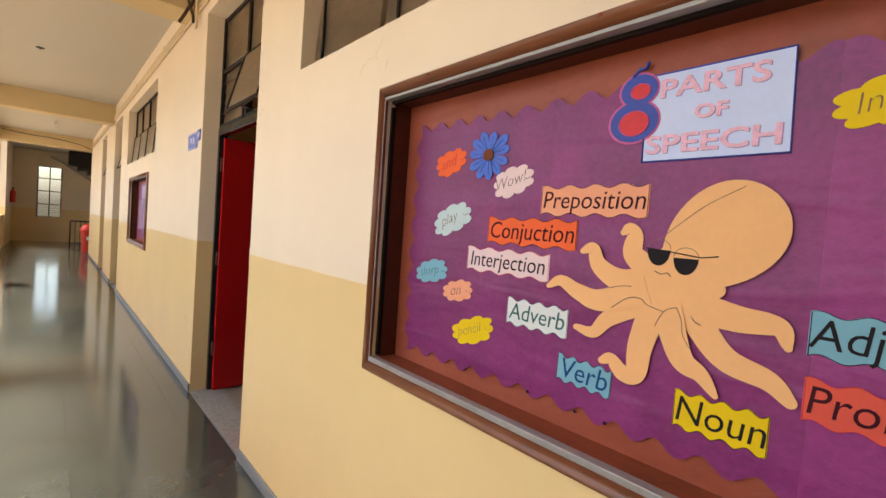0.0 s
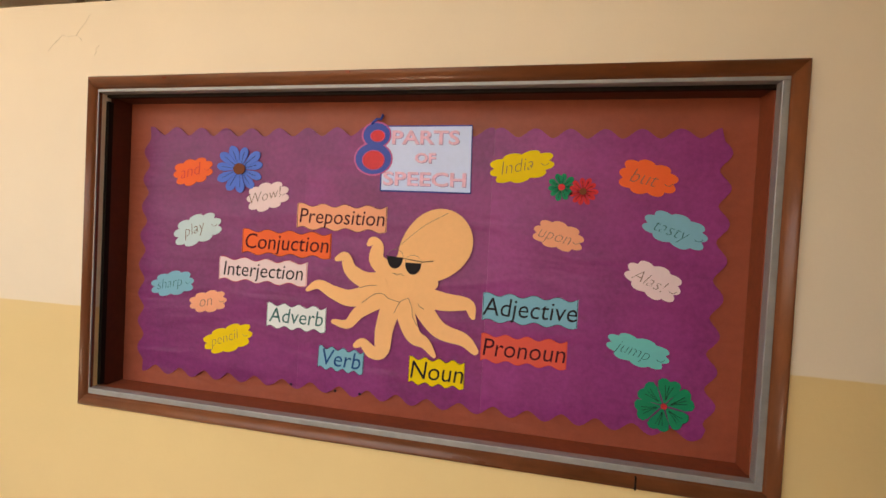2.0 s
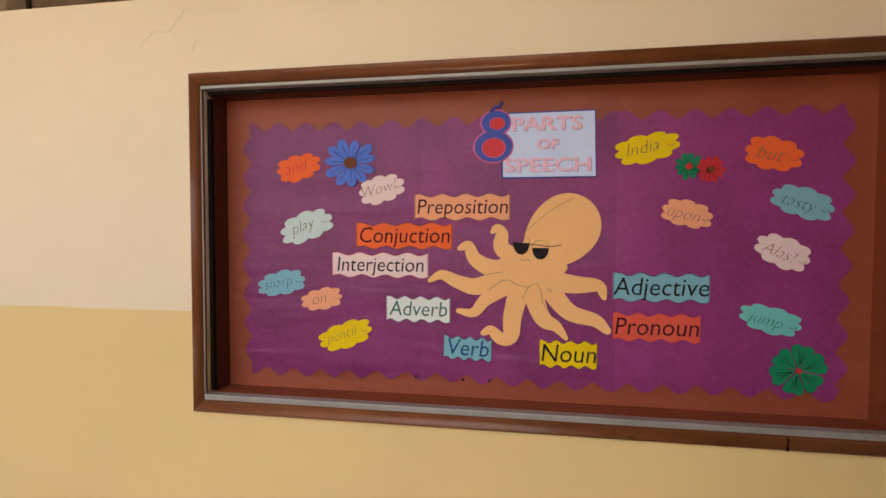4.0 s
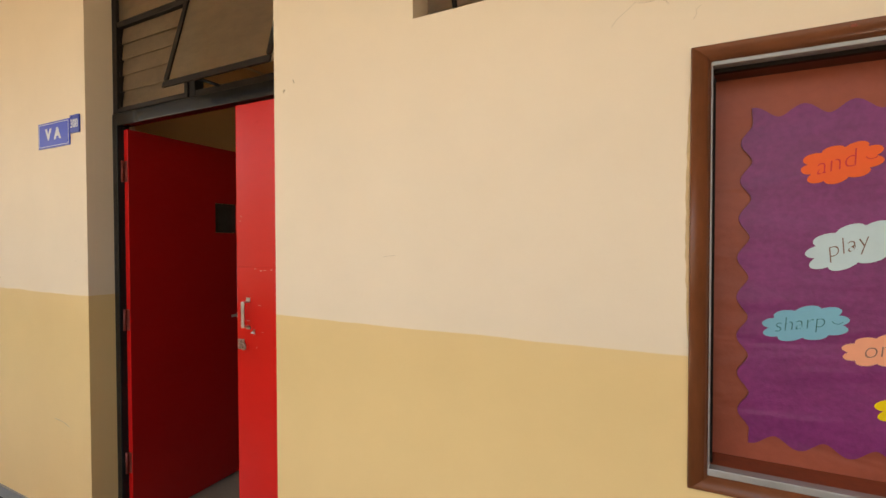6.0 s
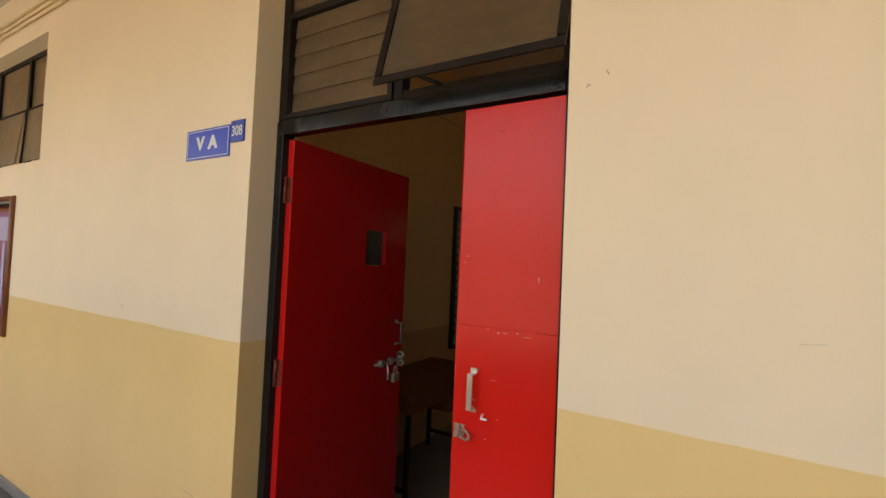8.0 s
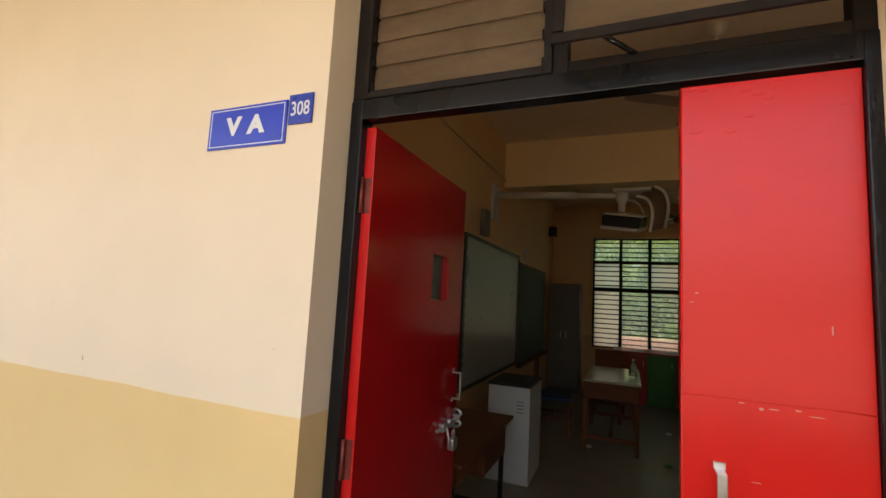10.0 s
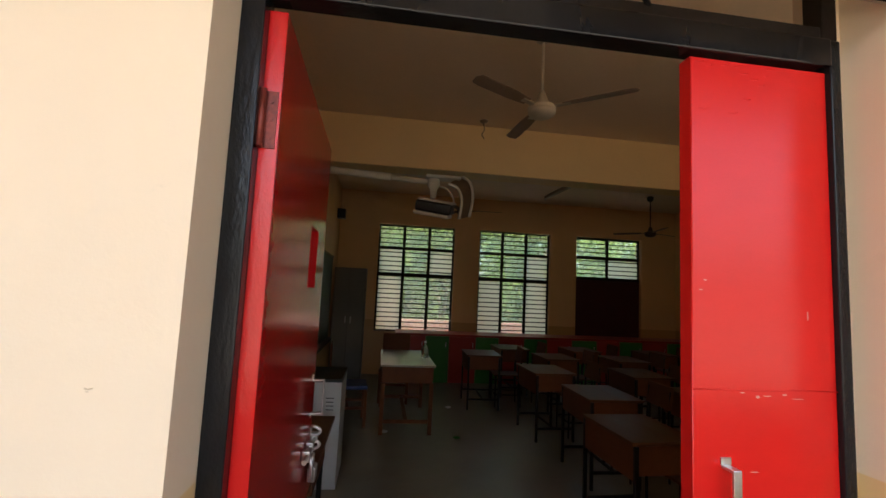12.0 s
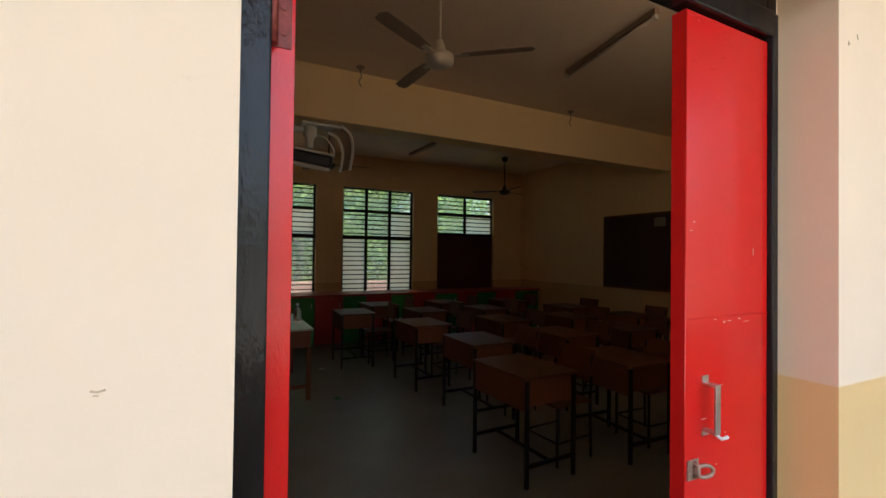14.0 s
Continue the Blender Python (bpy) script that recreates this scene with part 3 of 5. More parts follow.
for cx, cz, cw, ch in ((-0.101, 1.556, 0.003, 0.02), (-0.232, 1.245, 0.02, 0.002), (-0.215, 1.132, 0.006, 0.002), (-0.25, 1.065, 0.006, 0.003), (-0.298, 1.176, 0.022, 0.003), (-0.16, 1.395, 0.012, 0.003), (-0.221, 1.39, 0.009, 0.006), (-0.20, 1.392, 0.02, 0.002), (-0.255, 1.398, 0.012, 0.002), (-0.13, 1.387, 0.03, 0.0015), (-0.335, 1.62, 0.008, 0.003), (-0.345, 1.60, 0.01, 0.002)):
    part("paint_chip", sheet([(cx - cw / 2, cz), (cx - cw * 0.1, cz - ch / 2), (cx + cw / 2, cz - ch * 0.2), (cx + cw * 0.3, cz + ch / 2), (cx - cw * 0.35, cz + ch * 0.45)], YD, 0.0006), M_CHIP, leaf_r)
sagged = [(-0.364 + 0.0817 * k, 1.4035 + 0.0012 * math.sin(9 * k)) for k in range(5)]
part("panel_seam", tube([(x, YD, z) for x, z in sagged], 0.0016, 6), M_RED, leaf_r, "sagging ridge of paint over a panel seam")
sags = random.Random(11)
for k in range(22):
    # thick brush sags near the top of the leaf
    x, z, ln = -0.345 + 0.285 * sags.random(), 2.088 - 0.11 * sags.random() ** 2.2, 0.008 + 0.016 * sags.random()
    part("paint_sag", tube(spline([(x - ln / 2, YD + 0.0008, z), (x, YD - 0.0001, z - 0.003 * sags.random()), (x + ln / 2, YD + 0.0008, z + 0.002)], 3), 0.0008 + 0.0006 * sags.random(), 5), M_RED, leaf_r)
part("leaf_lip", tube([(-0.364, YD + 0.001, 2.09), (-0.364, YD + 0.001, 0.02)], 0.0022, 6), M_RED, leaf_r, "rounded thickly painted leaf edge")
# wide leaf, swung into the room
W = 0.862
hinge = pose(-1.191, YD + 0.022, 0, 0, 0, 90.8)
hole = (0.50, 0.665, 1.565, 1.75, 0)
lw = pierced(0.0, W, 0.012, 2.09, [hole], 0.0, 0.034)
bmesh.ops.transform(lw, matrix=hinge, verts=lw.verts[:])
leaf_l = part("wide_leaf", lw, M_SHADERED, d1, "glossy red leaf, darkened for shade, swung into the room")
vis = bmesh.new()
add_box(vis, 0.501, 0.664, 0.024, 0.028, 1.566, 1.749)
bmesh.ops.transform(vis, matrix=hinge, verts=vis.verts[:])
part("vision_pane", vis, M_VISION, leaf_l, "small dark vision pane")
for z in (0.3, 1.05, 1.82):
    hb = bmesh.new()
    add_box(hb, -1.2225, -1.196, YD + 0.0185, YD + 0.0215, z, z + 0.11, 0.0008)
    for bz in (0.02, 0.055, 0.09):
        add_tube(hb, [(-1.207, YD + 0.0165, z + bz), (-1.207, YD + 0.019, z + bz)], 0.004, 8)
    add_tube(hb, [(-1.222, YD + 0.01, z), (-1.222, YD + 0.01, z + 0.11)], 0.007, 8)
    part("hinge", hb, M_HINGE, leaf_l, "worn steel butt hinge with old red paint")
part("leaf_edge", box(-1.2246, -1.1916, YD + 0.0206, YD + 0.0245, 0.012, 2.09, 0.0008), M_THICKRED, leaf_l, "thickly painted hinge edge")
lock = bmesh.new()
add_tube(lock, [(0.60, -0.016, 1.035), (0.86, -0.016, 1.035)], 0.008, 8)
for u in (0.66, 0.74, 0.84):
    add_box(lock, u - 0.014, u + 0.014, -0.026, -0.001, 1.018, 1.052, 0.003)
add_tube(lock, [(0.70, -0.018, 1.03), (0.705, -0.028, 0.98), (0.70, -0.03, 0.94)], 0.006, 8)
bmesh.ops.transform(lock, matrix=hinge, verts=lock.verts[:])
part("tower_bolt", lock, M_CHROME, leaf_l, "long steel tower bolt")
for z in (1.012, 1.058):
    st = bmesh.new()
    add_box(st, 0.818, 0.852, -0.0045, -0.0005, z - 0.016, z + 0.016, 0.001)
    add_tube(st, [(0.835, -0.004 - 0.030 * math.sin(math.pi * k / 10), z + 0.016 * math.cos(math.pi * k / 10)) for k in range(11)], 0.0065, 8)
    bmesh.ops.transform(st, matrix=hinge, verts=st.verts[:])
    part("staple", st, M_CHROME, leaf_l, "heavy steel lock staple")
pad = bmesh.new()
add_box(pad, 0.748, 0.806, -0.037, -0.009, 0.915, 0.965, 0.007)
add_tube(pad, spline([(0.763, -0.023, 0.965), (0.765, -0.023, 0.99), (0.778, -0.023, 1.002), (0.79, -0.023, 0.99), (0.792, -0.023, 0.965)], 4), 0.004, 8)
bmesh.ops.transform(pad, matrix=hinge, verts=pad.verts[:])
part("padlock", pad, M_CHROME, leaf_l, "steel padlock hanging open")
bow_handle(leaf_l, hinge @ pose(0.80, -0.0005, 1.125), 0.12)

for k, (a, b) in enumerate(DOORS[1:]):
    dk = thing("door_%d" % (k + 2), "red door swung open into the room in a black frame", "door", kind="structure")
    door_frame(a, b, YD - 0.012, dk)
    part("leaf", box(a + 0.045, a + 0.081, YD + 0.055, YD + 1.05, 0.012, 2.094), M_RED, dk)
    transom(a, b, YD - 0.012, dk)


# ---- steel windows ----
def bars(parent, x0, x1, y, z0, z1, gap):
    me = mesh_of("grille_bar", box(x0, x1, y, y + 0.010, -0.010, 0.010), M_STEEL)
    z = z0 + gap
    while z < z1 - 0.02:
        part("grille_bar", me, M_STEEL, parent).location.z = z
        z += gap


def room_window(name, x0, x1, z0, z1, zc, frosted, cols, label):
    y = 7.86
    w = thing(name, label, "window", kind="structure")
    us = [x0 + (x1 - x0) * k / cols for k in range(cols + 1)]
    zs = [z0] + list(zc) + [z1]
    for k, u in enumerate(us):
        e = 0.034 if k in (0, cols) else 0.026
        part("mullion", box(max(u - e, x0), min(u + e, x1), y, y + 0.045, z0, z1, 0.002), M_STEEL, w)
    for k, z in enumerate(zs):
        for a, b in zip(us, us[1:]):
            h = 0.036 if k == 1 and len(zs) > 3 else 0.027
            part("rail", box(a + 0.027, b - 0.027, y + 0.003, y + 0.042, max(z - h, z0), min(z + h, z1), 0.002), M_STEEL, w)
    for r, (c, d) in enumerate(zip(zs, zs[1:])):
        for k, (a, b) in enumerate(zip(us, us[1:])):
            p = part("pane", box(a + 0.021, b - 0.021, y + 0.02, y + 0.024, c + 0.021, d - 0.021), M_FROST if (r, k) in frosted else M_CLEAR, w, "frosted pane" if (r, k) in frosted else "")
            p.visible_shadow = False
    bars(w, x0 + 0.029, x1 - 0.029, y - 0.014, z0, z1, 0.088)
    part("stay", tube([(x1 - 0.03, y - 0.01, zc[0] + 0.01), (x1 + 0.05, y - 0.05, zc[0] - 0.02), (x1 + 0.05, y - 0.06, zc[0] - 0.1)], 0.006, 6), M_STEEL, w)
    return w


room_window("window_1", *WIN[0], 0.79, 2.815, (1.86, 2.37), {(0, 0), (1, 0), (1, 2)}, 3, "black steel window with horizontal bars, foliage outside")
room_window("window_2", *WIN[1], 0.79, 2.815, (1.86, 2.37), {(0, 0), (0, 2), (1, 2)}, 3, "black steel barred window with frosted and clear panes")
room_window("window_3", *WIN[2], 1.985, 2.815, (2.40,), {(0, 1)}, 2, "short black steel window over a maroon panel")
mp = thing("maroon_board", "dark maroon panel filling the lower window opening", "panel")
part("panel", box(2.882, 4.285, 7.85, 7.88, 0.742, 1.98, 0.003), M_MAROON, mp)
part("edge", box(2.882, 4.285, 7.835, 7.849, 1.955, 1.984), M_STEEL, mp)

lw_ = thing("window_4", "tall bright landing window with steel bars", "window", kind="structure")
for yy in (-1.275, -0.935, -0.60):
    part("mullion", box(-20.15, -20.11, yy, yy + 0.035, 0.93, 2.85, 0.002), M_STEEL, lw_)
for zz in (0.93, 1.40, 1.90, 2.38, 2.82):
    part("rail", box(-20.145, -20.115, -1.24, -0.60, zz, zz + 0.03), M_STEEL, lw_)
for k in range(1, 20):
    part("louvre_blade", box(-20.160, -20.154, -1.238, -0.602, 0.95 + k * 0.094, 0.957 + k * 0.094), M_GREYSTEEL, lw_)
lp = part("pane", box(-20.132, -20.128, -1.24, -0.60, 0.95, 2.83), glass("landing_pane", (0.97, 0.98, 0.97)), lw_)
lp.visible_shadow = False


def vent(name, x0, x1, z0, z1, cols):
    v = thing(name, "dusty steel vent window high in the wall", "window", kind="structure")
    y = 0.1
    us = [x0 + (x1 - x0) * k / cols for k in range(cols + 1)]
    zm = z0 + (z1 - z0) * 0.52
    for u in us:
        part("mullion", box(max(u - 0.02, x0), min(u + 0.02, x1), y, y + 0.04, z0, z1, 0.002), M_STEEL, v)
    for a, b in zip(us, us[1:]):
        for z in (z0 + 0.015, zm, z1 - 0.015):
            part("rail", box(a + 0.021, b - 0.021, y + 0.003, y + 0.037, z - 0.015, z + 0.015), M_STEEL, v)
        part("pane", box(a + 0.021, b - 0.021, y + 0.018, y + 0.024, zm + 0.016, z1 - 0.031), M_DIRTYPANE, v).visible_shadow = False
        part("hopper_pane", box(a + 0.021, b - 0.021, -0.006, 0.0, -(zm - z0) + 0.035, -0.016, m=pose(0, y - 0.004, zm, -5)), M_DIRTYPANE, v).visible_shadow = False
        part("stay", tube([(a + 0.05, y - 0.01, zm), (a + 0.12, y - 0.05, z0 + 0.03)], 0.008, 6), M_STEEL, v)


vent("window_5", 0.586, 3.06, 2.196, 3.0, 4)
vent("window_6", -5.94, -3.42, 2.15, 3.0, 4)


# ---- display board with paper work ----
def moulding(section, c0, c1):
    """A length of frame moulding with mitred ends, between two corners (x, z, way in along x, way in along z)."""
    bm = bmesh.new()
    ends = [[bm.verts.new((x + sx * (d - 0.0003), y, z + sz * d)) for d, y in section] for x, z, sx, sz in (c0, c1)]
    n = len(section)
    for k in range(n):
        f = bm.faces.new((ends[0][k], ends[0][(k + 1) % n], ends[1][(k + 1) % n], ends[1][k]))
        f.smooth = 1 < k < n - 3
    bm.faces.new(ends[0][::-1])
    bm.faces.new(ends[1])
    bmesh.ops.recalc_face_normals(bm, faces=bm.faces[:])
    return bm


def display_board(x0, x1, z0, z1, label):
    b = thing("display_board", label, "display board")
    w = 0.04
    prof = 0.022
    section = [(0.0, 0.0), (0.0, -0.010)] + [(w * 0.62 * (1 - math.cos(a)), -0.010 - (prof - 0.008) * math.sin(a)) for a in [math.pi / 12 * q for q in range(1, 7)]] + [(w * 0.8, -prof - 0.001), (w - 0.003, -prof + 0.004), (w, -prof + 0.009), (w, 0.0)]
    for name, material, c0, c1 in (("frame_rail", M_WOOD, (x0, z1, 1, -1), (x1, z1, -1, -1)), ("frame_rail", M_WOOD, (x1, z0, -1, 1), (x0, z0, 1, 1)), ("frame_stile", M_WOODV, (x0, z0, 1, 1), (x0, z1, 1, -1)), ("frame_stile", M_WOODV, (x1, z1, -1, -1), (x1, z0, -1, 1))):
        part(name, moulding(section, c0, c1), material, b)
    i, j, k, l = x0 + w, x1 - w, z0 + w, z1 - w
    for deep, a, c, d, e in ((0.012, i, j, l - 0.010, l), (0.012, i, j, k, k + 0.017), (-0.011, i, i + 0.004, k + 0.017, l - 0.010), (0.012, j - 0.017, j, k + 0.017, l - 0.010)):
        part("aluminium_strip", box(a, c, -0.016, deep, d, e, 0.002), M_ALU, b, "worn aluminium sliding strip")
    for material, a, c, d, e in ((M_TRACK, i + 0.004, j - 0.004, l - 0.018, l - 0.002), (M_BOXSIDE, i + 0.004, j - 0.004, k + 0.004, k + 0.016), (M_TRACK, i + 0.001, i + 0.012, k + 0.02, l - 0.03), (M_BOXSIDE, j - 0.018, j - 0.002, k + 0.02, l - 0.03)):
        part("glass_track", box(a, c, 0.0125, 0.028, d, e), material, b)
    # Top and left sides get a darker brown that paints in the box's shade
    for material, a, c, d, e in ((M_BOXSHADE, i + 0.001, j - 0.001, l - 0.014, l - 0.002), (M_BOXSIDE, i + 0.001, j - 0.001, k + 0.002, k + 0.012), (M_BOXSHADE, i + 0.001, i + 0.011, k + 0.012, l - 0.014), (M_BOXSIDE, j - 0.012, j - 0.001, k + 0.012, l - 0.014)):
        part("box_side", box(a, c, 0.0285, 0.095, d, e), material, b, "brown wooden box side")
    part("backing", box(i + 0.003, j - 0.003, 0.0955, 0.104, k + 0.003, l - 0.003), M_BROWNPAPER, b, "brown craft paper backing")
    return b


def nail_dent(x, z, w):
    return box(x - w, x + w, -0.0252, -0.02, z - w * 0.6, z + w * 0.6, 0.001)


YP = 0.0915
board = display_board(1.335, 3.302, 0.932, 1.960, "brown framed display board with purple paper word display")
part("crack", box(2.986, 2.990, -0.0255, -0.012, 0.936, 0.968), M_TRACK, board, "dark crack in the bottom rail")
for x, z, w in ((2.905, 1.944, 0.004), (2.20, 1.950, 0.006), (1.62, 1.946, 0.005)):
    part("dent", nail_dent(x, z, w), M_BOXSIDE, board, "filled nail hole in the frame")


def scallop(u, crest, amp):
    """Height of the hand-cut wave at u, with a crest at the given place: broad humps and tighter notches."""
    c = 0.5 + 0.5 * math.cos(2 * math.pi * (u - crest) / 0.0928 + 0.25 * math.sin(11 * u))
    return amp * c ** 0.85


def paper_sheet(x0, x1, left, right):
    """A purple sheet with a hand-cut wavy edge along top and bottom, and along a side where asked."""
    Z0, Z1 = 1.053, 1.803
    top = 1.564 if x0 < 2.5 else 2.61
    out = []
    n = 96
    for k in range(n + 1):
        x = x0 + (x1 - x0) * k / n
        out.append((x, Z0 - scallop(x, 1.470, 0.026) + 0.003 * math.sin(7 * x)))
    if right:
        for k in range(1, n):
            z = Z0 + (Z1 - Z0) * k / n
            out.append((x1 + scallop(z, 1.769, 0.029) + 0.003 * math.sin(9 * z), z))
    for k in range(n + 1):
        x = x1 - (x1 - x0) * k / n
        out.append((x, Z1 + scallop(x, top, 0.026) + 0.003 * math.sin(6 * x)))
    if left:
        for k in range(1, n):
            z = Z1 - (Z1 - Z0) * k / n
            out.append((x0 - scallop(z, 1.75, 0.024) + 0.003 * math.sin(8 * z), z))
    return sheet(out, YP, 0.003)


part("paper_sheet", paper_sheet(1.468, 2.03, True, False), M_PURPLE, board, "purple paper with wavy edges")
part("paper_sheet", paper_sheet(2.0302, 2.595, False, False), M_PURPLE, board, "purple paper with wavy edges")
part("paper_sheet", paper_sheet(2.5952, 3.166, False, True), M_PURPLE, board, "purple paper with wavy edges")
YC = YP - 0.0035

PAPER = {}


def paper(name, c):
    if name not in PAPER:
        PAPER[name] = mat(name + "_paper", c, 0.6, var=0.05, scale=8, fine=60, bump=0.2, depth=0.002, spec=0.2)
    return PAPER[name]


ORANGE, PINK, GREYBLUE, SKYBLUE = paper("orange", (0.85, 0.13, 0.035)), paper("pink", (0.80, 0.60, 0.60)), paper("pale_blue", (0.52, 0.63, 0.64)), paper("sky_blue", (0.19, 0.42, 0.52))
PEACH, YELLOW, TEAL, WHITEP = paper("peach", (0.85, 0.36, 0.21)), paper("yellow", (0.80, 0.55, 0.01)), paper("aqua", (0.14, 0.50, 0.47)), paper("white", (0.72, 0.74, 0.72))
CORAL, OCTO, LILAC = paper("coral", (0.72, 0.10, 0.065)), paper("apricot", (0.90, 0.48, 0.21)), paper("lilac_white", (0.60, 0.68, 0.92))
INK = mat("dark_ink", (0.02, 0.016, 0.018), 0.7, spec=0.1, var=0.2)
PENCIL = mat("pencil_line", (0.23, 0.14, 0.11), 0.7, spec=0.1, var=0.2)
BLUEINK = mat("blue_ink", (0.01, 0.06, 0.17), 0.7, spec=0.1, var=0.2)
GREENINK = mat("green_ink", (0.04, 0.13, 0.12), 0.7, spec=0.1, var=0.2)
PINKINK = mat("pink_crayon", (0.80, 0.48, 0.62), 0.7, spec=0.1, var=0.25, scale=60, fine=200)
LILACINK = mat("lilac_crayon_edge", (0.36, 0.28, 0.50), 0.7, spec=0.1, var=0.3, scale=60, fine=200)
PLUM = mat("maroon_outline", (0.06, 0.01, 0.018), 0.7, spec=0.1, var=0.2)
REDINK = mat("red_crayon", (0.65, 0.02, 0.03), 0.6, var=0.2)
BLUECRAYON = mat("blue_crayon", (0.03, 0.06, 0.36), 0.6, var=0.2)


def arc_line(pts, r, material, parent, y, name="line"):
    return part(name, tube([(x, y, z) for x, z in pts], r, 5), material, parent)


def cloud(word, cx, cz, w, h, tilt, material, ink, size, seed):
    """A cloud cut from coloured paper, with a pencilled word and a little smile."""
    lobes = 9
    pts = []
    for k in range(lobes * 8):
        a = 2 * math.pi * k / (lobes * 8)
        bump = abs(math.sin(a * lobes / 2 + 0.4 * seed)) ** 0.7
        r = 0.80 + 0.2 * bump + 0.03 * math.sin(3 * a + seed)
        x, z = math.cos(a), math.sin(a)
        e = (abs(x) ** 2.6 + abs(z) ** 2.6) ** (-1 / 2.6)
        x, z = x * e * r * w / 2, z * e * r * h / 2
        t = radians(tilt)
        pts.append((cx + x * math.cos(t) - z * math.sin(t), cz + x * math.sin(t) + z * math.cos(t)))
    c = part("cloud", sheet(pts, YC, 0.0014), material, board, "paper cloud with a handwritten word")
    lettering(word, size, ink, c, pose(cx - 0.08 * w, YC - 0.0018, cz, 0, -tilt, 0), shear=0.3, bold=-0.0011, stretch=0.95)
    t = radians(tilt)
    sx, sz = cx + 0.36 * w * math.cos(t), cz + 0.36 * w * math.sin(t)
    arc_line([(sx + 0.010 * math.cos(a), sz + 0.008 * math.sin(a)) for a in [math.pi * (1.1 + 0.16 * i) for i in range(6)]], 0.0008, ink, c, YC - 0.0018, "smile")
    return c


# word, centre, width, height, tilt, paper, ink, letter size
cloud("and", 1.634, 1.687, 0.148, 0.083, 14, ORANGE, REDINK, 0.056, 1)
cloud("Wow!", 1.903, 1.616, 0.148, 0.085, 15, PINK, PENCIL, 0.048, 2)
cloud("play", 1.659, 1.502, 0.182, 0.092, 20, GREYBLUE, PENCIL, 0.052, 3)
cloud("sharp", 1.574, 1.322, 0.165, 0.078, 12, SKYBLUE, GREENINK, 0.047, 4)
cloud("on", 1.709, 1.274, 0.138, 0.068, 12, PEACH, PENCIL, 0.052, 5)
cloud("pencil", 1.786, 1.162, 0.182, 0.082, 20, YELLOW, PENCIL, 0.046, 6)
cloud("India", 2.672, 1.722, 0.178, 0.082, 12, YELLOW, PENCIL, 0.052, 7)
cloud("but", 2.997, 1.699, 0.148, 0.09, -13, ORANGE, PENCIL, 0.054, 8)
cloud("upon", 2.781, 1.538, 0.138, 0.075, -14, PEACH, PENCIL, 0.047, 9)
cloud("tasty", 3.072, 1.567, 0.163, 0.082, -19, SKYBLUE, GREENINK, 0.048, 10)
cloud("Alas!", 3.027, 1.433, 0.146, 0.085, -24, PINK, PENCIL, 0.046, 11)
cloud("jump", 3.0, 1.247, 0.162, 0.075, -15, TEAL, GREENINK, 0.046, 12)


def word_card(word, x0, x1, zt, zb, material, ink, size, edge, tilt=0.0, wave=0.005, freq=4):
    """A strip of card with wavy long edges, a dark outline and a word in big letters."""
    cx, cz, w, h = (x0 + x1) / 2, (zt + zb) / 2, x1 - x0, zt - zb
    n = 32
    pts = [(-w / 2 + w * k / n, -h / 2 + wave * math.sin(2 * math.pi * freq * k / n)) for k in range(n + 1)]
    pts += [(w / 2 - w * k / n, h / 2 + wave * math.sin(2 * math.pi * freq * (n - k) / n + 0.5)) for k in range(n + 1)]
    t = radians(tilt)
    put = lambda f: [(cx + f * (x * math.cos(t) - z * math.sin(t)), cz + f * (x * math.sin(t) + z * math.cos(t))) for x, z in pts]
    c = part("word_card", sheet(put(1.0), YC, 0.0014), material, board, "coloured card strip with a large word")
    ring = put(0.985)
    arc_line(ring + ring[:1], 0.0007, edge, c, YC - 0.0014, "outline")
    lettering(word, size * 1.07, ink, c, pose(cx, YC - 0.0018, cz, 0, -tilt, 0), bold=-0.0002, stretch=0.93, shear=0.12)


word_card("Preposition", 2.007, 2.294, 1.596, 1.524, PEACH, PLUM, 0.060, PLUM)
word_card("Conjuction", 1.823, 2.123, 1.510, 1.437, ORANGE, PLUM, 0.064, PLUM)
word_card("Interjection", 1.745, 2.049, 1.418, 1.349, PINK, INK, 0.060, REDINK)
word_card("Adverb", 1.919, 2.117, 1.285, 1.214, WHITEP, GREENINK, 0.061, GREENINK)
word_card("Verb", 2.097, 2.243, 1.167, 1.103, SKYBLUE, BLUEINK, 0.066, INK, -2)
word_card("Noun", 2.382, 2.546, 1.166, 1.092, YELLOW, INK, 0.070, INK)
word_card("Adjective", 2.587, 2.844, 1.367, 1.292, SKYBLUE, INK, 0.068, INK)
word_card("Pronoun", 2.588, 2.822, 1.252, 1.179, CORAL, PLUM, 0.066, REDINK)

# title card and the big figure
title = part("title_card", sheet([(2.270, 1.645), (2.536, 1.645), (2.531, 1.834), (2.268, 1.832)], YC, 0.0016), LILAC, board, "white title card with a blue edge")
arc_line([(2.270, 1.645), (2.536, 1.645), (2.531, 1.834), (2.268, 1.832), (2.270, 1.645)], 0.0022, BLUECRAYON, title, YC - 0.0016, "edge")
for word, x, z, s, wide in (("PARTS", 2.396, 1.798, 0.054, 1.32), ("OF", 2.400, 1.740, 0.038, 1.25), ("SPEECH", 2.400, 1.679, 0.054, 1.36)):
    lettering(word, s, PINKINK, title, pose(x, YC - 0.0022, z), bold=0.0012, stretch=wide)
    lettering(word, s, LILACINK, title, pose(x + 0.0022, YC - 0.0018, z - 0.0016), bold=0.0012, stretch=wide)


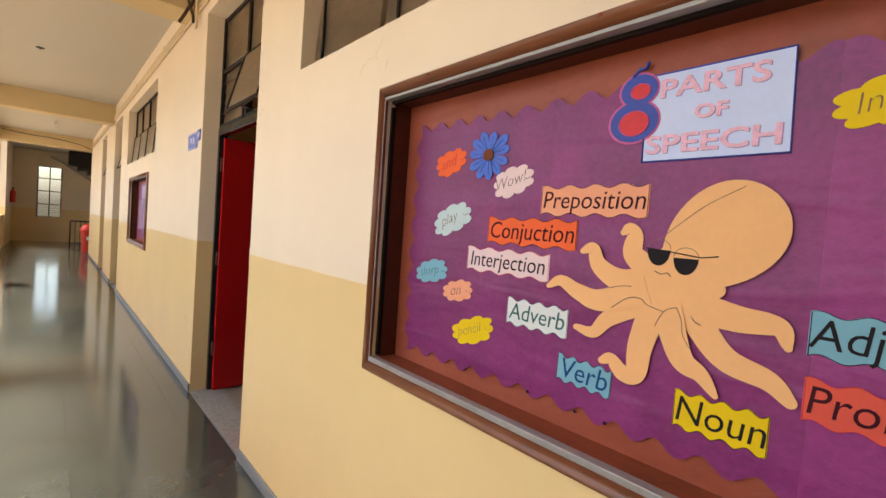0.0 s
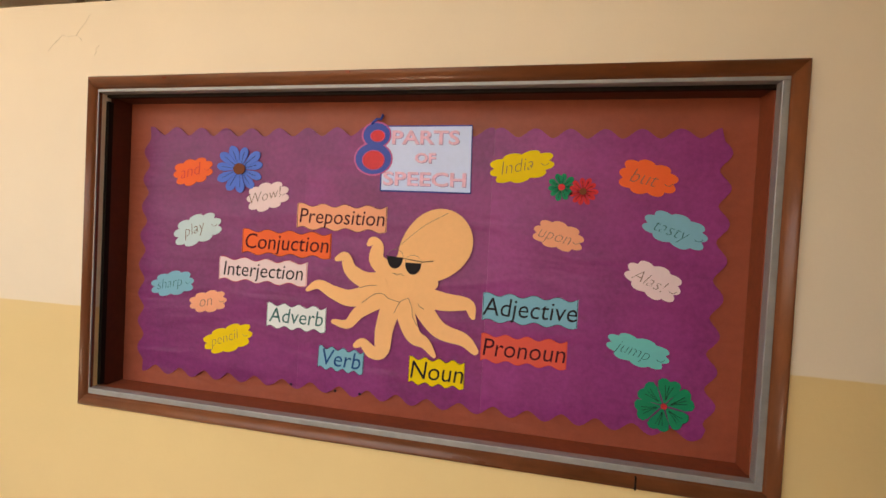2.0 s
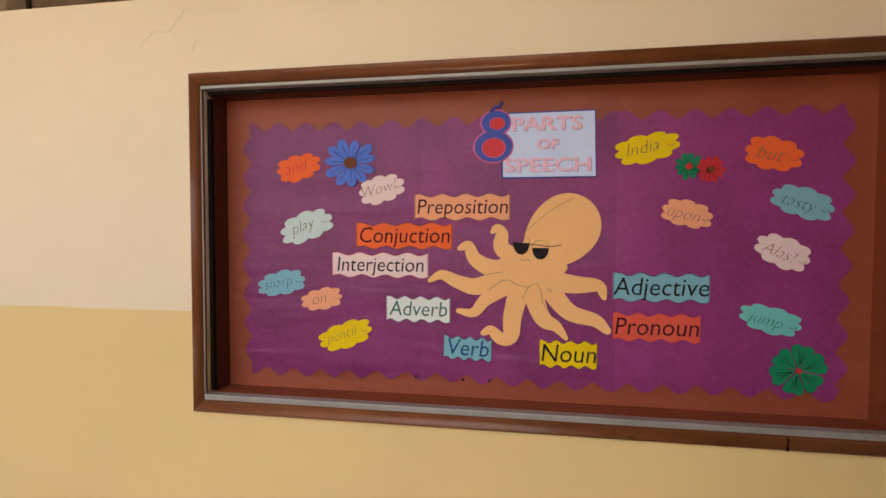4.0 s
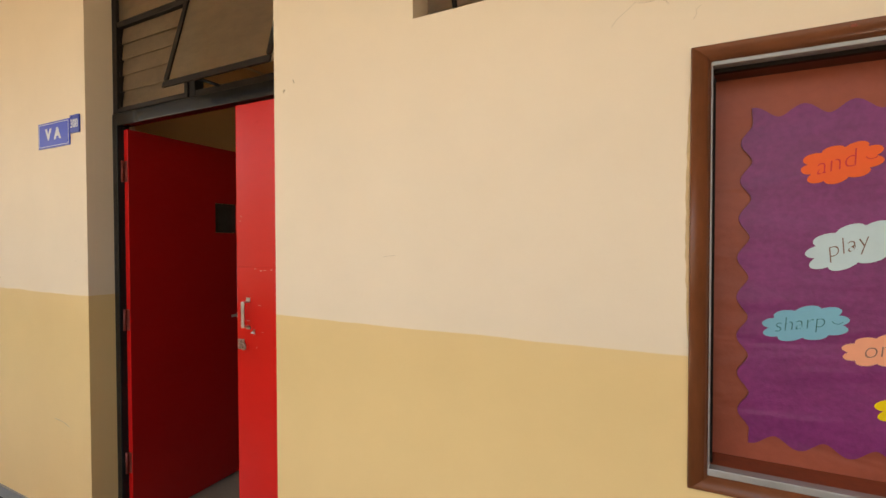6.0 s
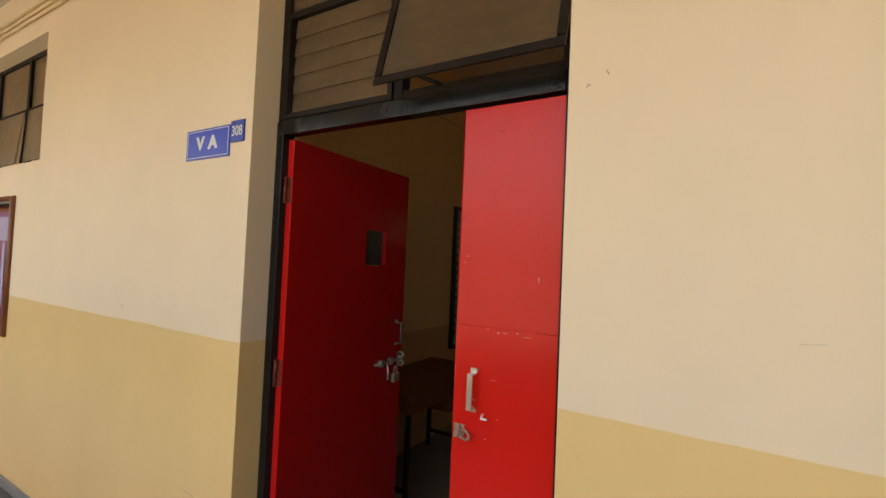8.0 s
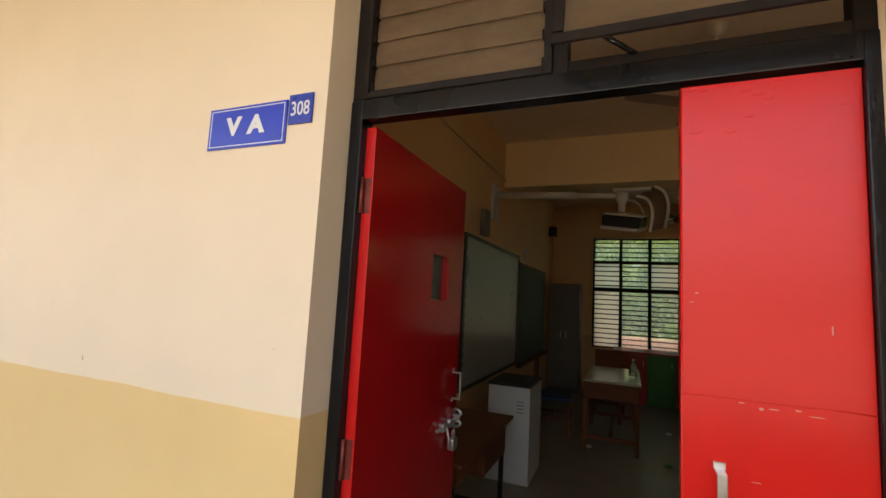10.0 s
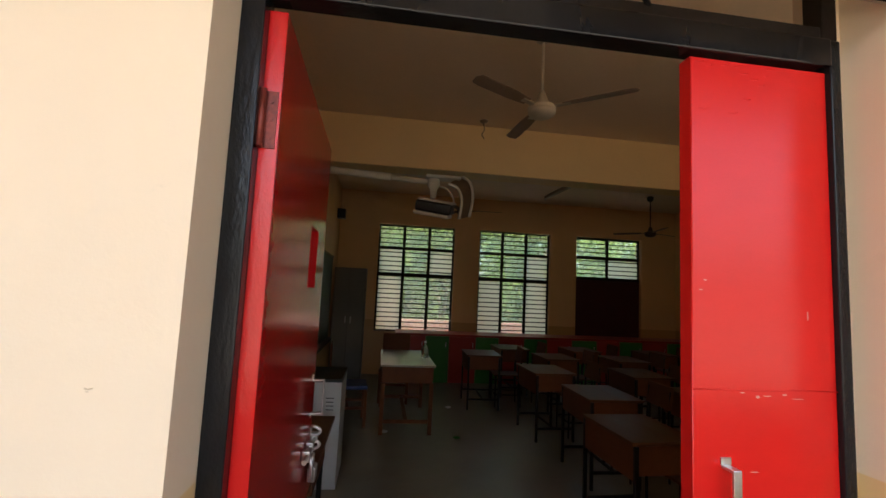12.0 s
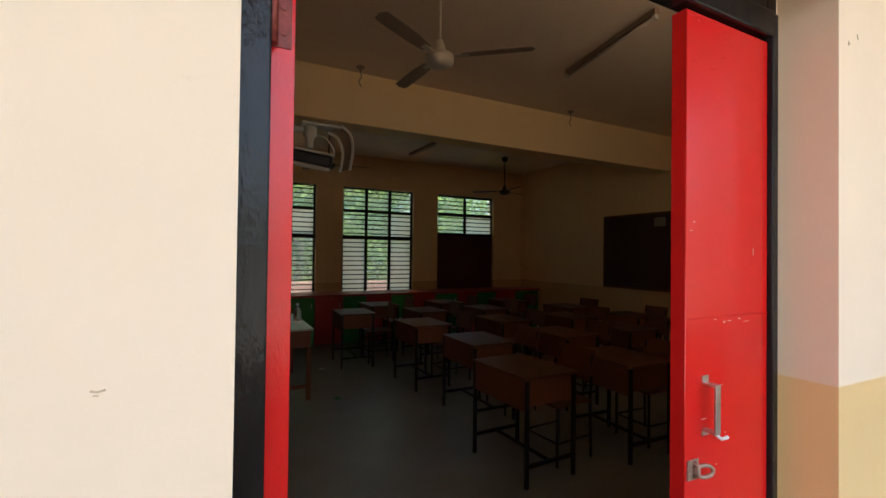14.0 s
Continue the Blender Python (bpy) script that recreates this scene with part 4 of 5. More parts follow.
def disc(cx, cz, rx, rz, y, thick, n=28, turn=0.0):
    t = radians(turn)
    return sheet([(cx + rx * math.cos(a) * math.cos(t) - rz * math.sin(a) * math.sin(t), cz + rx * math.cos(a) * math.sin(t) + rz * math.sin(a) * math.cos(t)) for a in [2 * math.pi * k / n for k in range(n)]], y, thick)


RIM = mat("magenta_crayon_rim", (0.55, 0.10, 0.30), 0.65, var=0.3, scale=50, fine=160)
fig = part("figure_eight", disc(2.243, 1.737, 0.060, 0.050, YC - 0.0018, 0.001), RIM, board, "blue and red cut-out figure eight")
part("upper_rim", disc(2.250, 1.806, 0.046, 0.040, YC - 0.0022, 0.001), RIM, fig)
part("lower_bowl", disc(2.244, 1.737, 0.055, 0.045, YC - 0.0033, 0.0008), BLUECRAYON, fig)
part("upper_bowl", disc(2.251, 1.806, 0.041, 0.035, YC - 0.0037, 0.0008), BLUECRAYON, fig)
part("lower_fill", disc(2.245, 1.733, 0.034, 0.028, YC - 0.0046, 0.0008), REDINK, fig)
part("upper_fill", disc(2.255, 1.803, 0.022, 0.017, YC - 0.0050, 0.0008), REDINK, fig)
for c, z, rx, rz in ((2.245, 1.733, 0.034, 0.028), (2.255, 1.803, 0.022, 0.017)):
    arc_line([(c + rx * math.cos(a), z + rz * math.sin(a)) for a in [2 * math.pi * k / 24 for k in range(25)]], 0.0016, RIM, fig, YC - 0.0050, "fill_rim")
arc_line([(2.235, 1.838), (2.25, 1.853), (2.262, 1.852), (2.268, 1.866)], 0.004, BLUECRAYON, fig, YC - 0.003, "curl")


# paper octopus
egg = []
for k in range(44):
    a, t = 2 * math.pi * k / 44, radians(44)
    u, v = 0.121 * math.cos(a), 0.094 * math.sin(a) * (1 + 0.14 * math.cos(a))
    egg.append((2.4385 + u * math.cos(t) - v * math.sin(t), 1.486 + u * math.sin(t) + v * math.cos(t)))
octo = part("paper_octopus", sheet(egg, YC - 0.006, 0.0014), OCTO, board, "apricot paper octopus with dark glasses")
YO = YC - 0.004
part("body", ribbon([(2.425, 1.470), (2.395, 1.445), (2.36, 1.40), (2.345, 1.335)], (0.145, 0.085), YO - 0.0014, 0.001), OCTO, octo)
part("cheek", disc(2.430, 1.384, 0.029, 0.020, YO - 0.0026, 0.001, 18), OCTO, octo)
ARMS = (
    ([(2.243, 1.487), (2.256, 1.496), (2.270, 1.480), (2.270, 1.44), (2.315, 1.405)], (0.014, 0.055)),
    ([(2.145, 1.437), (2.172, 1.445), (2.192, 1.405), (2.246, 1.378), (2.32, 1.385)], (0.014, 0.062)),
    ([(2.055, 1.339), (2.092, 1.357), (2.143, 1.336), (2.204, 1.325), (2.31, 1.365)], (0.012, 0.062)),
    ([(2.142, 1.249), (2.189, 1.246), (2.228, 1.288), (2.32, 1.343)], (0.014, 0.048)),
    ([(2.217, 1.185), (2.240, 1.194), (2.270, 1.170), (2.298, 1.180), (2.304, 1.243), (2.33, 1.345)], (0.016, 0.062)),
    ([(2.457, 1.178), (2.428, 1.212), (2.388, 1.238), (2.352, 1.335)], (0.012, 0.062)),
    ([(2.572, 1.203), (2.538, 1.232), (2.461, 1.258), (2.392, 1.345)], (0.022, 0.060)),
    ([(2.562, 1.298), (2.545, 1.332), (2.478, 1.335), (2.385, 1.35)], (0.014, 0.066)),
)
for k, (pts, w) in enumerate(ARMS):
    part("arm", ribbon(pts, w, YO + 0.002 - 0.0007 * ((k * 3) % 8), 0.0012), OCTO, octo)
for cx, cz in ((2.327, 1.444), (2.382, 1.430)):
    half = [(cx + 0.024 * math.cos(a), cz + 0.010 + 0.034 * math.sin(a)) for a in [math.pi * (1 + k / 12) for k in range(13)]]
    part("lens", sheet(half, YC - 0.0076, 0.001), INK, octo, "black paper lens")
    arc_line([(cx + 0.024 * math.cos(a), cz + 0.012 + 0.02 * math.sin(a)) for a in [math.pi * k / 10 for k in range(11)]], 0.0006, PENCIL, octo, YC - 0.0078, "brow_line")
arc_line([(2.300, 1.456), (2.345, 1.452), (2.41, 1.444), (2.441, 1.449)], 0.0012, INK, octo, YC - 0.0078, "bridge")
arc_line([(2.322, 1.408), (2.335, 1.402), (2.348, 1.407), (2.356, 1.400)], 0.0008, PENCIL, octo, YC - 0.0078, "mouth")
arc_line([(v.x, v.y) for v in spline([(2.325, 1.475), (2.367, 1.513), (2.414, 1.551), (2.476, 1.586)], 6)], 0.0006, PENCIL, octo, YC - 0.0076, "crease")


for line in (
    [(2.232, 1.313), (2.269, 1.341), (2.297, 1.344), (2.311, 1.333), (2.347, 1.324)],
    [(2.373, 1.337), (2.384, 1.313), (2.389, 1.284), (2.405, 1.258)],
    [(2.402, 1.324), (2.409, 1.315), (2.42, 1.31)],
    [(2.332, 1.291), (2.34, 1.31), (2.348, 1.324), (2.358, 1.332), (2.373, 1.337)],
    [(2.223, 1.357), (2.248, 1.365), (2.274, 1.368)],
):
    arc_line([(v.x, v.y) for v in spline([(x, z, 0) for x, z in line], 5)], 0.0008, PENCIL, octo, YO - 0.0042, "arm_line")


def paper_flower(cx, cz, r, n, petal, heart, turn=0.0, label="paper flower", squash=1.0, notched=False, core=0.24):
    """Cut petals round a small heart; notched petals are broad with a dip in the outer edge."""
    f = part("paper_flower", disc(cx, cz, r * core, r * core * squash, YC - 0.005, 0.003, 11), heart, board, label)
    rnd = random.Random(int(r * 1e4) + n)
    for k in range(n):
        a = 2 * math.pi * k / n + turn + 0.10 * (rnd.random() - 0.5)
        ln = r * (0.9 + 0.16 * rnd.random())
        w = math.pi * ln / n * (0.78 if notched else 0.70)
        if notched:
            side = [(0.10, 0.06), (0.35, 0.42), (0.62, 0.86), (0.85, 1.0), (0.98, 0.72), (1.0, 0.35)]
            half = side + [(0.93, 0.0)] + [(u, -v) for u, v in side[::-1]]
        else:
            side = [(0.15, 0.20), (0.40, 0.55), (0.66, 0.92), (0.84, 0.86), (0.95, 0.5)]
            half = side + [(1.0, 0.0)] + [(u, -v) for u, v in side[::-1]]
        pts = [(cx + u * ln * math.cos(a) - v * w * math.sin(a), cz + squash * (u * ln * math.sin(a) + v * w * math.cos(a))) for u, v in half]
        part("petal", sheet(pts[::-1], YC - 0.0005 - 0.0014 * (k % 3), 0.0015), petal, f)
        for off in ((-0.25, 0.0, 0.25) if notched else (0.0,)):
            arc_line([(cx + u * ln * math.cos(a + off * u * 0.9), cz + squash * u * ln * math.sin(a + off * u * 0.9)) for u in (0.25, 0.5, 0.78)], 0.0006, INK, f, YC - 0.0049, "vein")


BLUEP, GREENP, REDP, BROWNP = paper("blue", (0.085, 0.17, 0.62)), paper("green", (0.0, 0.22, 0.10)), paper("red", (0.60, 0.03, 0.04)), paper("brown", (0.16, 0.04, 0.012))
paper_flower(1.806, 1.698, 0.087, 11, BLUEP, BROWNP, 0.2, "blue paper flower with a brown heart", 0.86)
paper_flower(2.782, 1.669, 0.038, 10, GREENP, REDP, 0.1, "small green paper flower with a red heart")
paper_flower(2.838, 1.659, 0.038, 11, REDP, BROWNP, 0.0, "small red paper flower")
paper_flower(3.070, 1.111, 0.070, 6, GREENP, REDP, 0.35, "large green paper flower", 1.0, True, 0.11)
for x, z in ((2.012, 1.043), (2.158, 1.040), (2.236, 1.040)):
    part("pin", disc(x, z, 0.004, 0.004, YC - 0.001, 0.002, 8), INK, board)

M_STAIN = mat("varnish_stain", (0.60, 0.42, 0.22), 0.7, var=0.25, scale=12, fine=60)
rnd = random.Random(3)
zs = [1.28 + 0.02 * k for k in range(30)]
edge = [(1.3335 - 0.007 * math.sin(math.pi * k / 29) ** 0.5 * (0.7 + 0.5 * rnd.random()), z) for k, z in enumerate(zs)]
part("varnish_stain", sheet([(1.3345, zs[0])] + [(1.3345, zs[-1])] + edge[::-1], -0.0002, 0.0004), M_STAIN, board, "brown varnish smear along the frame")

# second board further down the corridor, with a hanging purple cloth display
board2 = display_board(-5.41, -3.78, 0.96, 1.93, "brown framed display board with purple and white hangings")
part("paper_sheet", sheet([(-5.25, 1.05), (-3.92, 1.05), (-3.92, 1.84), (-5.25, 1.84)], YP, 0.002), M_PURPLE, board2)
LILACP = paper("lilac", (0.42, 0.36, 0.55))
rnd = random.Random(5)
for k in range(9):
    x = -5.15 + k * 0.14
    part("paper_strip", sheet([(x, 1.1 + 0.1 * rnd.random()), (x + 0.07, 1.1 + 0.1 * rnd.random()), (x + 0.06, 1.6), (x + 0.01, 1.62)], YC, 0.002), LILACP, board2)
part("title_card", sheet([(-4.9, 1.62), (-4.2, 1.62), (-4.2, 1.80), (-4.9, 1.80)], YC - 0.003, 0.002), LILACP, board2)


# ---- corridor things ----
sign = thing("door_sign", "blue enamel classroom sign with white letters", "sign")
plate = part("plate", box(-1.717, -1.404, -0.006, -0.001, 2.003, 2.136, 0.001), M_BLUE, sign)
for a, b, c, d in ((-1.709, -1.412, 2.126, 2.129), (-1.709, -1.412, 2.010, 2.013), (-1.709, -1.706, 2.013, 2.126), (-1.415, -1.412, 2.013, 2.126)):
    part("border", box(a, b, -0.0066, -0.0061, c, d), M_WHITE, plate)
lettering("V", 0.076, M_WHITE, plate, pose(-1.611, -0.0066, 2.07), bold=0.004, stretch=1.15)
lettering("A", 0.076, M_WHITE, plate, pose(-1.520, -0.0066, 2.07), bold=0.004, stretch=1.15)
num = thing("room_number", "small navy number plate with white digits", "sign")
nplate = part("plate", box(-1.396, -1.311, -0.008, -0.001, 2.057, 2.146, 0.001), M_NAVY, num)
lettering("308", 0.060, M_WHITE, nplate, pose(-1.3535, -0.0086, 2.10), bold=0.0006, stretch=0.78)

M_CABLE = mat("brown_taped_cable", (0.06, 0.028, 0.016), 0.6, var=0.3, scale=20)
for k, z in enumerate((3.135, 3.175, 3.215)):
    c = thing("conduit", "cream painted electrical conduit clipped along the wall", "conduit", group="wall conduits")
    part("pipe", tube([(5.9, -0.016, z), (1.0, -0.016, z + 0.004 * math.sin(k)), (-3.2, -0.017, z - 0.006), (-8.5, -0.016, z - 0.004), (-13.9, -0.016, z)], 0.0115 if k < 2 else 0.008, 8), M_CONDUIT, c)
    for x in (-12, -10, -7, -5, -3, -0.8, 1.2, 3.4):
        part("clip", box(x, x + 0.02, -0.03, -0.001, z - 0.014, z + 0.014, 0.002), M_CONDUIT, c)
br = thing("cable_bracket", "cream bracket at the beam tied with dark cables", "bracket")
part("plate", box(-1.50, -1.46, -0.045, -0.031, 2.98, 3.36, 0.003), M_CONDUIT, br)
part("cable", tube(spline([(-1.57, -0.145, 3.02), (-1.56, -0.115, 3.08), (-1.555, -0.085, 3.15), (-1.55, -0.055, 3.22), (-1.52, -0.05, 3.36)], 5), 0.013, 8), M_CABLE, br)
part("cable", tube(spline([(-1.56, -0.10, 3.27), (-1.555, -0.075, 3.18), (-1.54, -0.052, 3.10), (-1.50, -0.056, 3.03)], 5), 0.011, 8), M_CABLE, br)
br2 = thing("junction_box", "small dark junction box at the beam", "electrical box")
part("cover", box(-8.36, -8.29, -0.05, -0.031, 3.06, 3.20, 0.006), M_BLACKPLASTIC, br2)
wire = thing("loose_wire", "thin dark wire sagging across the beam", "cable")
part("strand", tube(spline([(-13.96, -1.90, 3.34), (-13.955, -1.4, 3.29), (-13.955, -0.8, 3.27), (-13.955, -0.3, 3.20), (-13.955, -0.03, 3.1)], 6), 0.009, 6), M_BLACKPLASTIC, wire)
hk = thing("ceiling_hook", "small dark fan hook in the corridor ceiling", "hook")
part("cap", lathe([(0.045, 0.0), (0.04, -0.010), (0.012, -0.014), (0.01, -0.025)], 12, (-5.0, -1.04, CEIL)), M_BLACKPLASTIC, hk)


def tube_light(place, length, label, dark=False):
    t = thing("tube_light", label, "lamp", place)
    part("batten", box(-length / 2, length / 2, -0.022, 0.022, -0.045, 0.0, 0.004), M_FANBLADE if dark else M_PLASTIC, t)
    part("tube", tube([(-length / 2 + 0.03, 0, -0.062), (length / 2 - 0.03, 0, -0.062)], 0.014, 10), M_FANWHITE if dark else M_PLASTIC, t)
    for s in (-1, 1):
        part("holder", box(s * (length / 2 - 0.015) - 0.014, s * (length / 2 - 0.015) + 0.014, -0.018, 0.018, -0.082, -0.0455, 0.003), M_PLASTIC, t)


tube_light(pose(-11.7, -0.85, CEIL - 0.001, 0, 0, 0), 0.7, "unlit tube light on the corridor ceiling")
bin_ = thing("litter_bin", "red plastic litter bin with a swing lid", "bin", pose(-15.3, 0.06, -0.0005) @ Matrix.Scale(1.08, 4))
part("tub", lathe([(0.15, 0.0), (0.16, 0.01), (0.195, 0.55), (0.205, 0.56), (0.2, 0.58)], 20), M_REDPLASTIC, bin_)
part("lid", lathe([(0.205, 0.575), (0.2, 0.66), (0.15, 0.78), (0.10, 0.82), (0.02, 0.83)], 20), M_REDPLASTIC, bin_)
part("sticker", box(0.184, 0.19, -0.07, 0.07, 0.36, 0.46), M_WHITE, bin_, "white sticker")
ext = thing("fire_extinguisher", "red fire extinguisher hung on the landing wall", "fire extinguisher")
part("cylinder", lathe([(0.06, 0.0), (0.075, 0.02), (0.075, 0.38), (0.03, 0.44), (0.02, 0.48)], 16, (-18.9, -1.87, 1.40)), M_REDPLASTIC, ext)
part("valve", box(-18.93, -18.85, -1.90, -1.84, 1.88, 1.93, 0.005), M_BLACKPLASTIC, ext)
part("bracket", box(-18.98, -18.82, -1.948, -1.935, 1.55, 1.58), M_STEEL, ext)
rail = thing("stair_railing", "black steel railing round the stairwell", "railing")
part("handrail", tube([(-17.4, -0.35, 0.9), (-17.4, 0.05, 0.9), (-17.4, 1.2, 0.9)], 0.025, 8), M_BLACK, rail)
part("bottom_rail", tube([(-17.4, -0.35, 0.12), (-17.4, 1.2, 0.12)], 0.015, 8), M_BLACK, rail)
for k in range(12):
    part("baluster", tube([(-17.4, -0.35 + k * 0.135, 0.0), (-17.4, -0.35 + k * 0.135, 0.885)], 0.022 if k == 0 else 0.010, 6), M_BLACK, rail)
flight = thing("upper_flight", "dark underside of the upper stair flight", "stairs", kind="structure")
sl = bmesh.new()
for k in range(5):
    add_box(sl, -19.4, -18.3, -0.42 + 0.27 * k, -0.151 + 0.27 * k, 2.93 - 0.15 * k, 3.40)
part("flight", sl, M_STEEL, flight)
part("soffit", box(-0.9, 0.9, -0.12, 0.12, -0.03, 0.03, m=pose(-19.9, -0.15, 2.75, 0, 32, 90)), M_CEIL, flight)



# ---- classroom things ----
def ceiling_fan(place, angles, drop, body_mat, blade_mat, label):
    f = thing("ceiling_fan", label, "ceiling fan", place)
    part("canopy", lathe([(0.035, drop), (0.06, drop - 0.02), (0.05, drop - 0.08), (0.015, drop - 0.1)], 16), body_mat, f)
    part("rod", tube([(0, 0, 0.09), (0, 0, drop - 0.05)], 0.011, 8), body_mat, f)
    part("motor", lathe([(0.02, 0.14), (0.035, 0.10), (0.045, 0.055), (0.082, 0.045), (0.096, 0.03), (0.098, 0.018), (0.090, 0.012), (0.096, 0.006), (0.094, -0.012), (0.078, -0.03), (0.05, -0.042), (0.02, -0.046)], 24), body_mat, f)
    for a in angles:
        m = pose(0, 0, 0.03, 0, 0, a)
        bl = bmesh.new()
        pts = [(0.15, -0.036), (0.30, -0.048), (0.55, -0.052), (0.61, -0.046), (0.625, 0.0), (0.60, 0.04), (0.3, 0.044), (0.15, 0.032)]
        lo = [bl.verts.new((x, y, -0.003 + 0.16 * y)) for x, y in pts]
        hi = [bl.verts.new((x, y, 0.002 + 0.16 * y)) for x, y in pts]
        bl.faces.new(lo[::-1])
        bl.faces.new(hi)
        for i in range(len(pts)):
            j = (i + 1) % len(pts)
            bl.faces.new((lo[i], lo[j], hi[j], hi[i]))
        bmesh.ops.transform(bl, matrix=m, verts=bl.verts[:])
        b = part("blade", bl, blade_mat, f)
        part("blade_arm", box(0.09, 0.20, -0.02, 0.02, -0.008, 0.001, 0.002, m=m), body_mat, b)


ceiling_fan(pose(0.04, 2.147, 2.835), (211, 320, 94), ROOMCEIL - 2.835, M_FANWHITE, M_FANBLADE, "cream ceiling fan with brown blades at rest")
ceiling_fan(pose(3.66, 6.5, 2.745), (20, 140, 260), ROOMCEIL - 2.745, M_FANDARK, M_FANDARK, "dark ceiling fan near the windows")
ceiling_fan(pose(0.22, 6.1, 2.83), (-4, 116, 236), ROOMCEIL - 2.83, M_FANDARK, M_FANDARK, "dark ceiling fan behind the projector")
tube_light(pose(1.77, 2.32, ROOMCEIL - 0.001, 0, 0, 80), 1.2, "unlit tube light on the classroom ceiling", True)
tube_light(pose(1.96, 6.6, ROOMCEIL - 0.001, 0, 0, 92), 1.0, "unlit tube light on the classroom ceiling", True)
for hx in (0.01, 2.82):
    h = thing("fan_hook", "bare hook with loose wire under the ceiling", "hook")
    part("cap", lathe([(0.045, 0.0), (0.04, -0.015), (0.012, -0.02), (0.01, -0.05)], 12, (hx, 3.86, ROOMCEIL)), M_FANBLADE, h)
    part("wire", tube(spline([(hx, 3.86, ROOMCEIL - 0.04), (hx + 0.01, 3.86, ROOMCEIL - 0.1), (hx - 0.015, 3.86, ROOMCEIL - 0.15), (hx + 0.01, 3.86, ROOMCEIL - 0.2)], 4), 0.006, 6), M_FANBLADE, h)

# projector on its long wall arm
pj = thing("projector", "short-throw projector on a long white wall arm", "projector")
part("arm", tube([(-1.82, 3.6, 2.70), (-0.95, 3.6, 2.663)], 0.036, 12), M_PLASTIC, pj)
part("inner_arm", tube([(-1.0, 3.6, 2.665), (-0.52, 3.6, 2.64)], 0.027, 12), M_PLASTIC, pj)
part("wall_plate", box(-1.819, -1.79, 3.48, 3.72, 2.42, 2.80, 0.004), M_PLASTIC, pj)
part("top_plate", box(-0.61, -0.27, 3.50, 3.66, 2.675, 2.70, 0.005), M_PLASTIC, pj)
part("clamp", lathe([(0.02, 0.055), (0.055, 0.04), (0.06, -0.03), (0.035, -0.06), (0.028, -0.15)], 16, (-0.53, 3.58, 2.63)), M_PLASTIC, pj)
tilt = pose(-0.50, 3.58, 2.39, 12, 9, -14)
part("housing", box(-0.18, 0.17, -0.14, 0.14, -0.05, 0.055, 0.02, m=tilt), M_BLACKPLASTIC, pj, "black housing between pale covers")
part("top_cover", box(-0.16, 0.18, -0.13, 0.145, 0.0555, 0.075, 0.006, m=tilt), M_PLASTIC, pj)
part("base_tray", box(-0.185, 0.16, -0.15, 0.145, -0.085, -0.0505, 0.012, m=tilt), M_PLASTIC, pj)
near = spline([(-0.40, 3.47, 2.61), (-0.31, 3.46, 2.57), (-0.265, 3.45, 2.45), (-0.285, 3.45, 2.27)], 5)
far = spline([(-0.25, 3.64, 2.735), (-0.165, 3.64, 2.67), (-0.135, 3.64, 2.52), (-0.165, 3.64, 2.33)], 5)
hood = bmesh.new()
va, vb = [hood.verts.new(p) for p in near], [hood.verts.new(p) for p in far]
for k in range(len(va) - 1):
    hood.faces.new((va[k], va[k + 1], vb[k + 1], vb[k]))
bmesh.ops.solidify(hood, geom=hood.faces[:], thickness=0.006)
hd = part("mirror_hood", hood, M_FANBLADE, pj, "curved dark hood with white rims")
for edge_line in (near, [p + Vector((0.012, -0.012, 0)) for p in far]):
    part("rim", tube(edge_line, 0.015, 8), M_PLASTIC, hd)
part("cable", tube(spline([(-0.47, 3.56, 2.60), (-0.40, 3.48, 2.55), (-0.34, 3.46, 2.44), (-0.4, 3.46, 2.36)], 5), 0.008, 6), M_PLASTIC, pj)

# boards on the west wall
sb = thing("smart_board", "grey-white interactive whiteboard in a dark frame", "whiteboard")
part("surface", box(-1.80, -1.789, 2.70, 4.72, 0.80, 2.12), M_SMART, sb)
for a, b, c, d in ((2.66, 4.76, 2.12, 2.155), (2.66, 4.76, 0.765, 0.80), (2.66, 2.70, 0.80, 2.12), (4.72, 4.76, 0.80, 2.12)):
    part("frame_bar", box(-1.819, -1.78, a, b, c, d, 0.003), M_BLACKPLASTIC, sb)
for k in range(14):
    part("button", box(-1.7885, -1.786, 2.715, 2.735, 0.9 + k * 0.085, 0.93 + k * 0.085), M_BLACKPLASTIC, sb)
gb = thing("chalkboard", "dark green chalkboard with a wooden chalk rail", "chalkboard")
part("surface", box(-1.815, -1.80, 4.90, 6.90, 0.75, 2.05), M_GREENBOARD, gb)
part("chalk_rail", box(-1.819, -1.74, 4.88, 6.92, 0.70, 0.745, 0.004), M_DESK, gb)
part("top_rail", box(-1.819, -1.79, 4.88, 6.92, 2.052, 2.08, 0.004), M_DESK, gb)
spk = thing("wall_speaker", "small dark speaker high on the wall", "speaker")
part("cabinet", box(-1.818, -1.68, 7.2, 7.36, 2.78, 2.95, 0.01), M_BLACKPLASTIC, spk)
eb = thing("trunking_box", "grey plastic trunking box under the projector arm", "electrical box")
part("cover", box(-1.818, -1.76, 3.14, 3.30, 2.2, 2.46, 0.006), M_GREYSTEEL, eb)
pc = thing("wall_pipe", "thin painted conduit along the classroom wall", "conduit")
part("pipe", tube([(-1.806, 0.4, 2.955), (-1.806, 2.2, 2.94), (-1.806, 3.998, 2.965)], 0.011, 8), M_CONDUIT, pc)
wp = thing("wall_paper", "small beige notice stuck on the classroom wall", "paper")
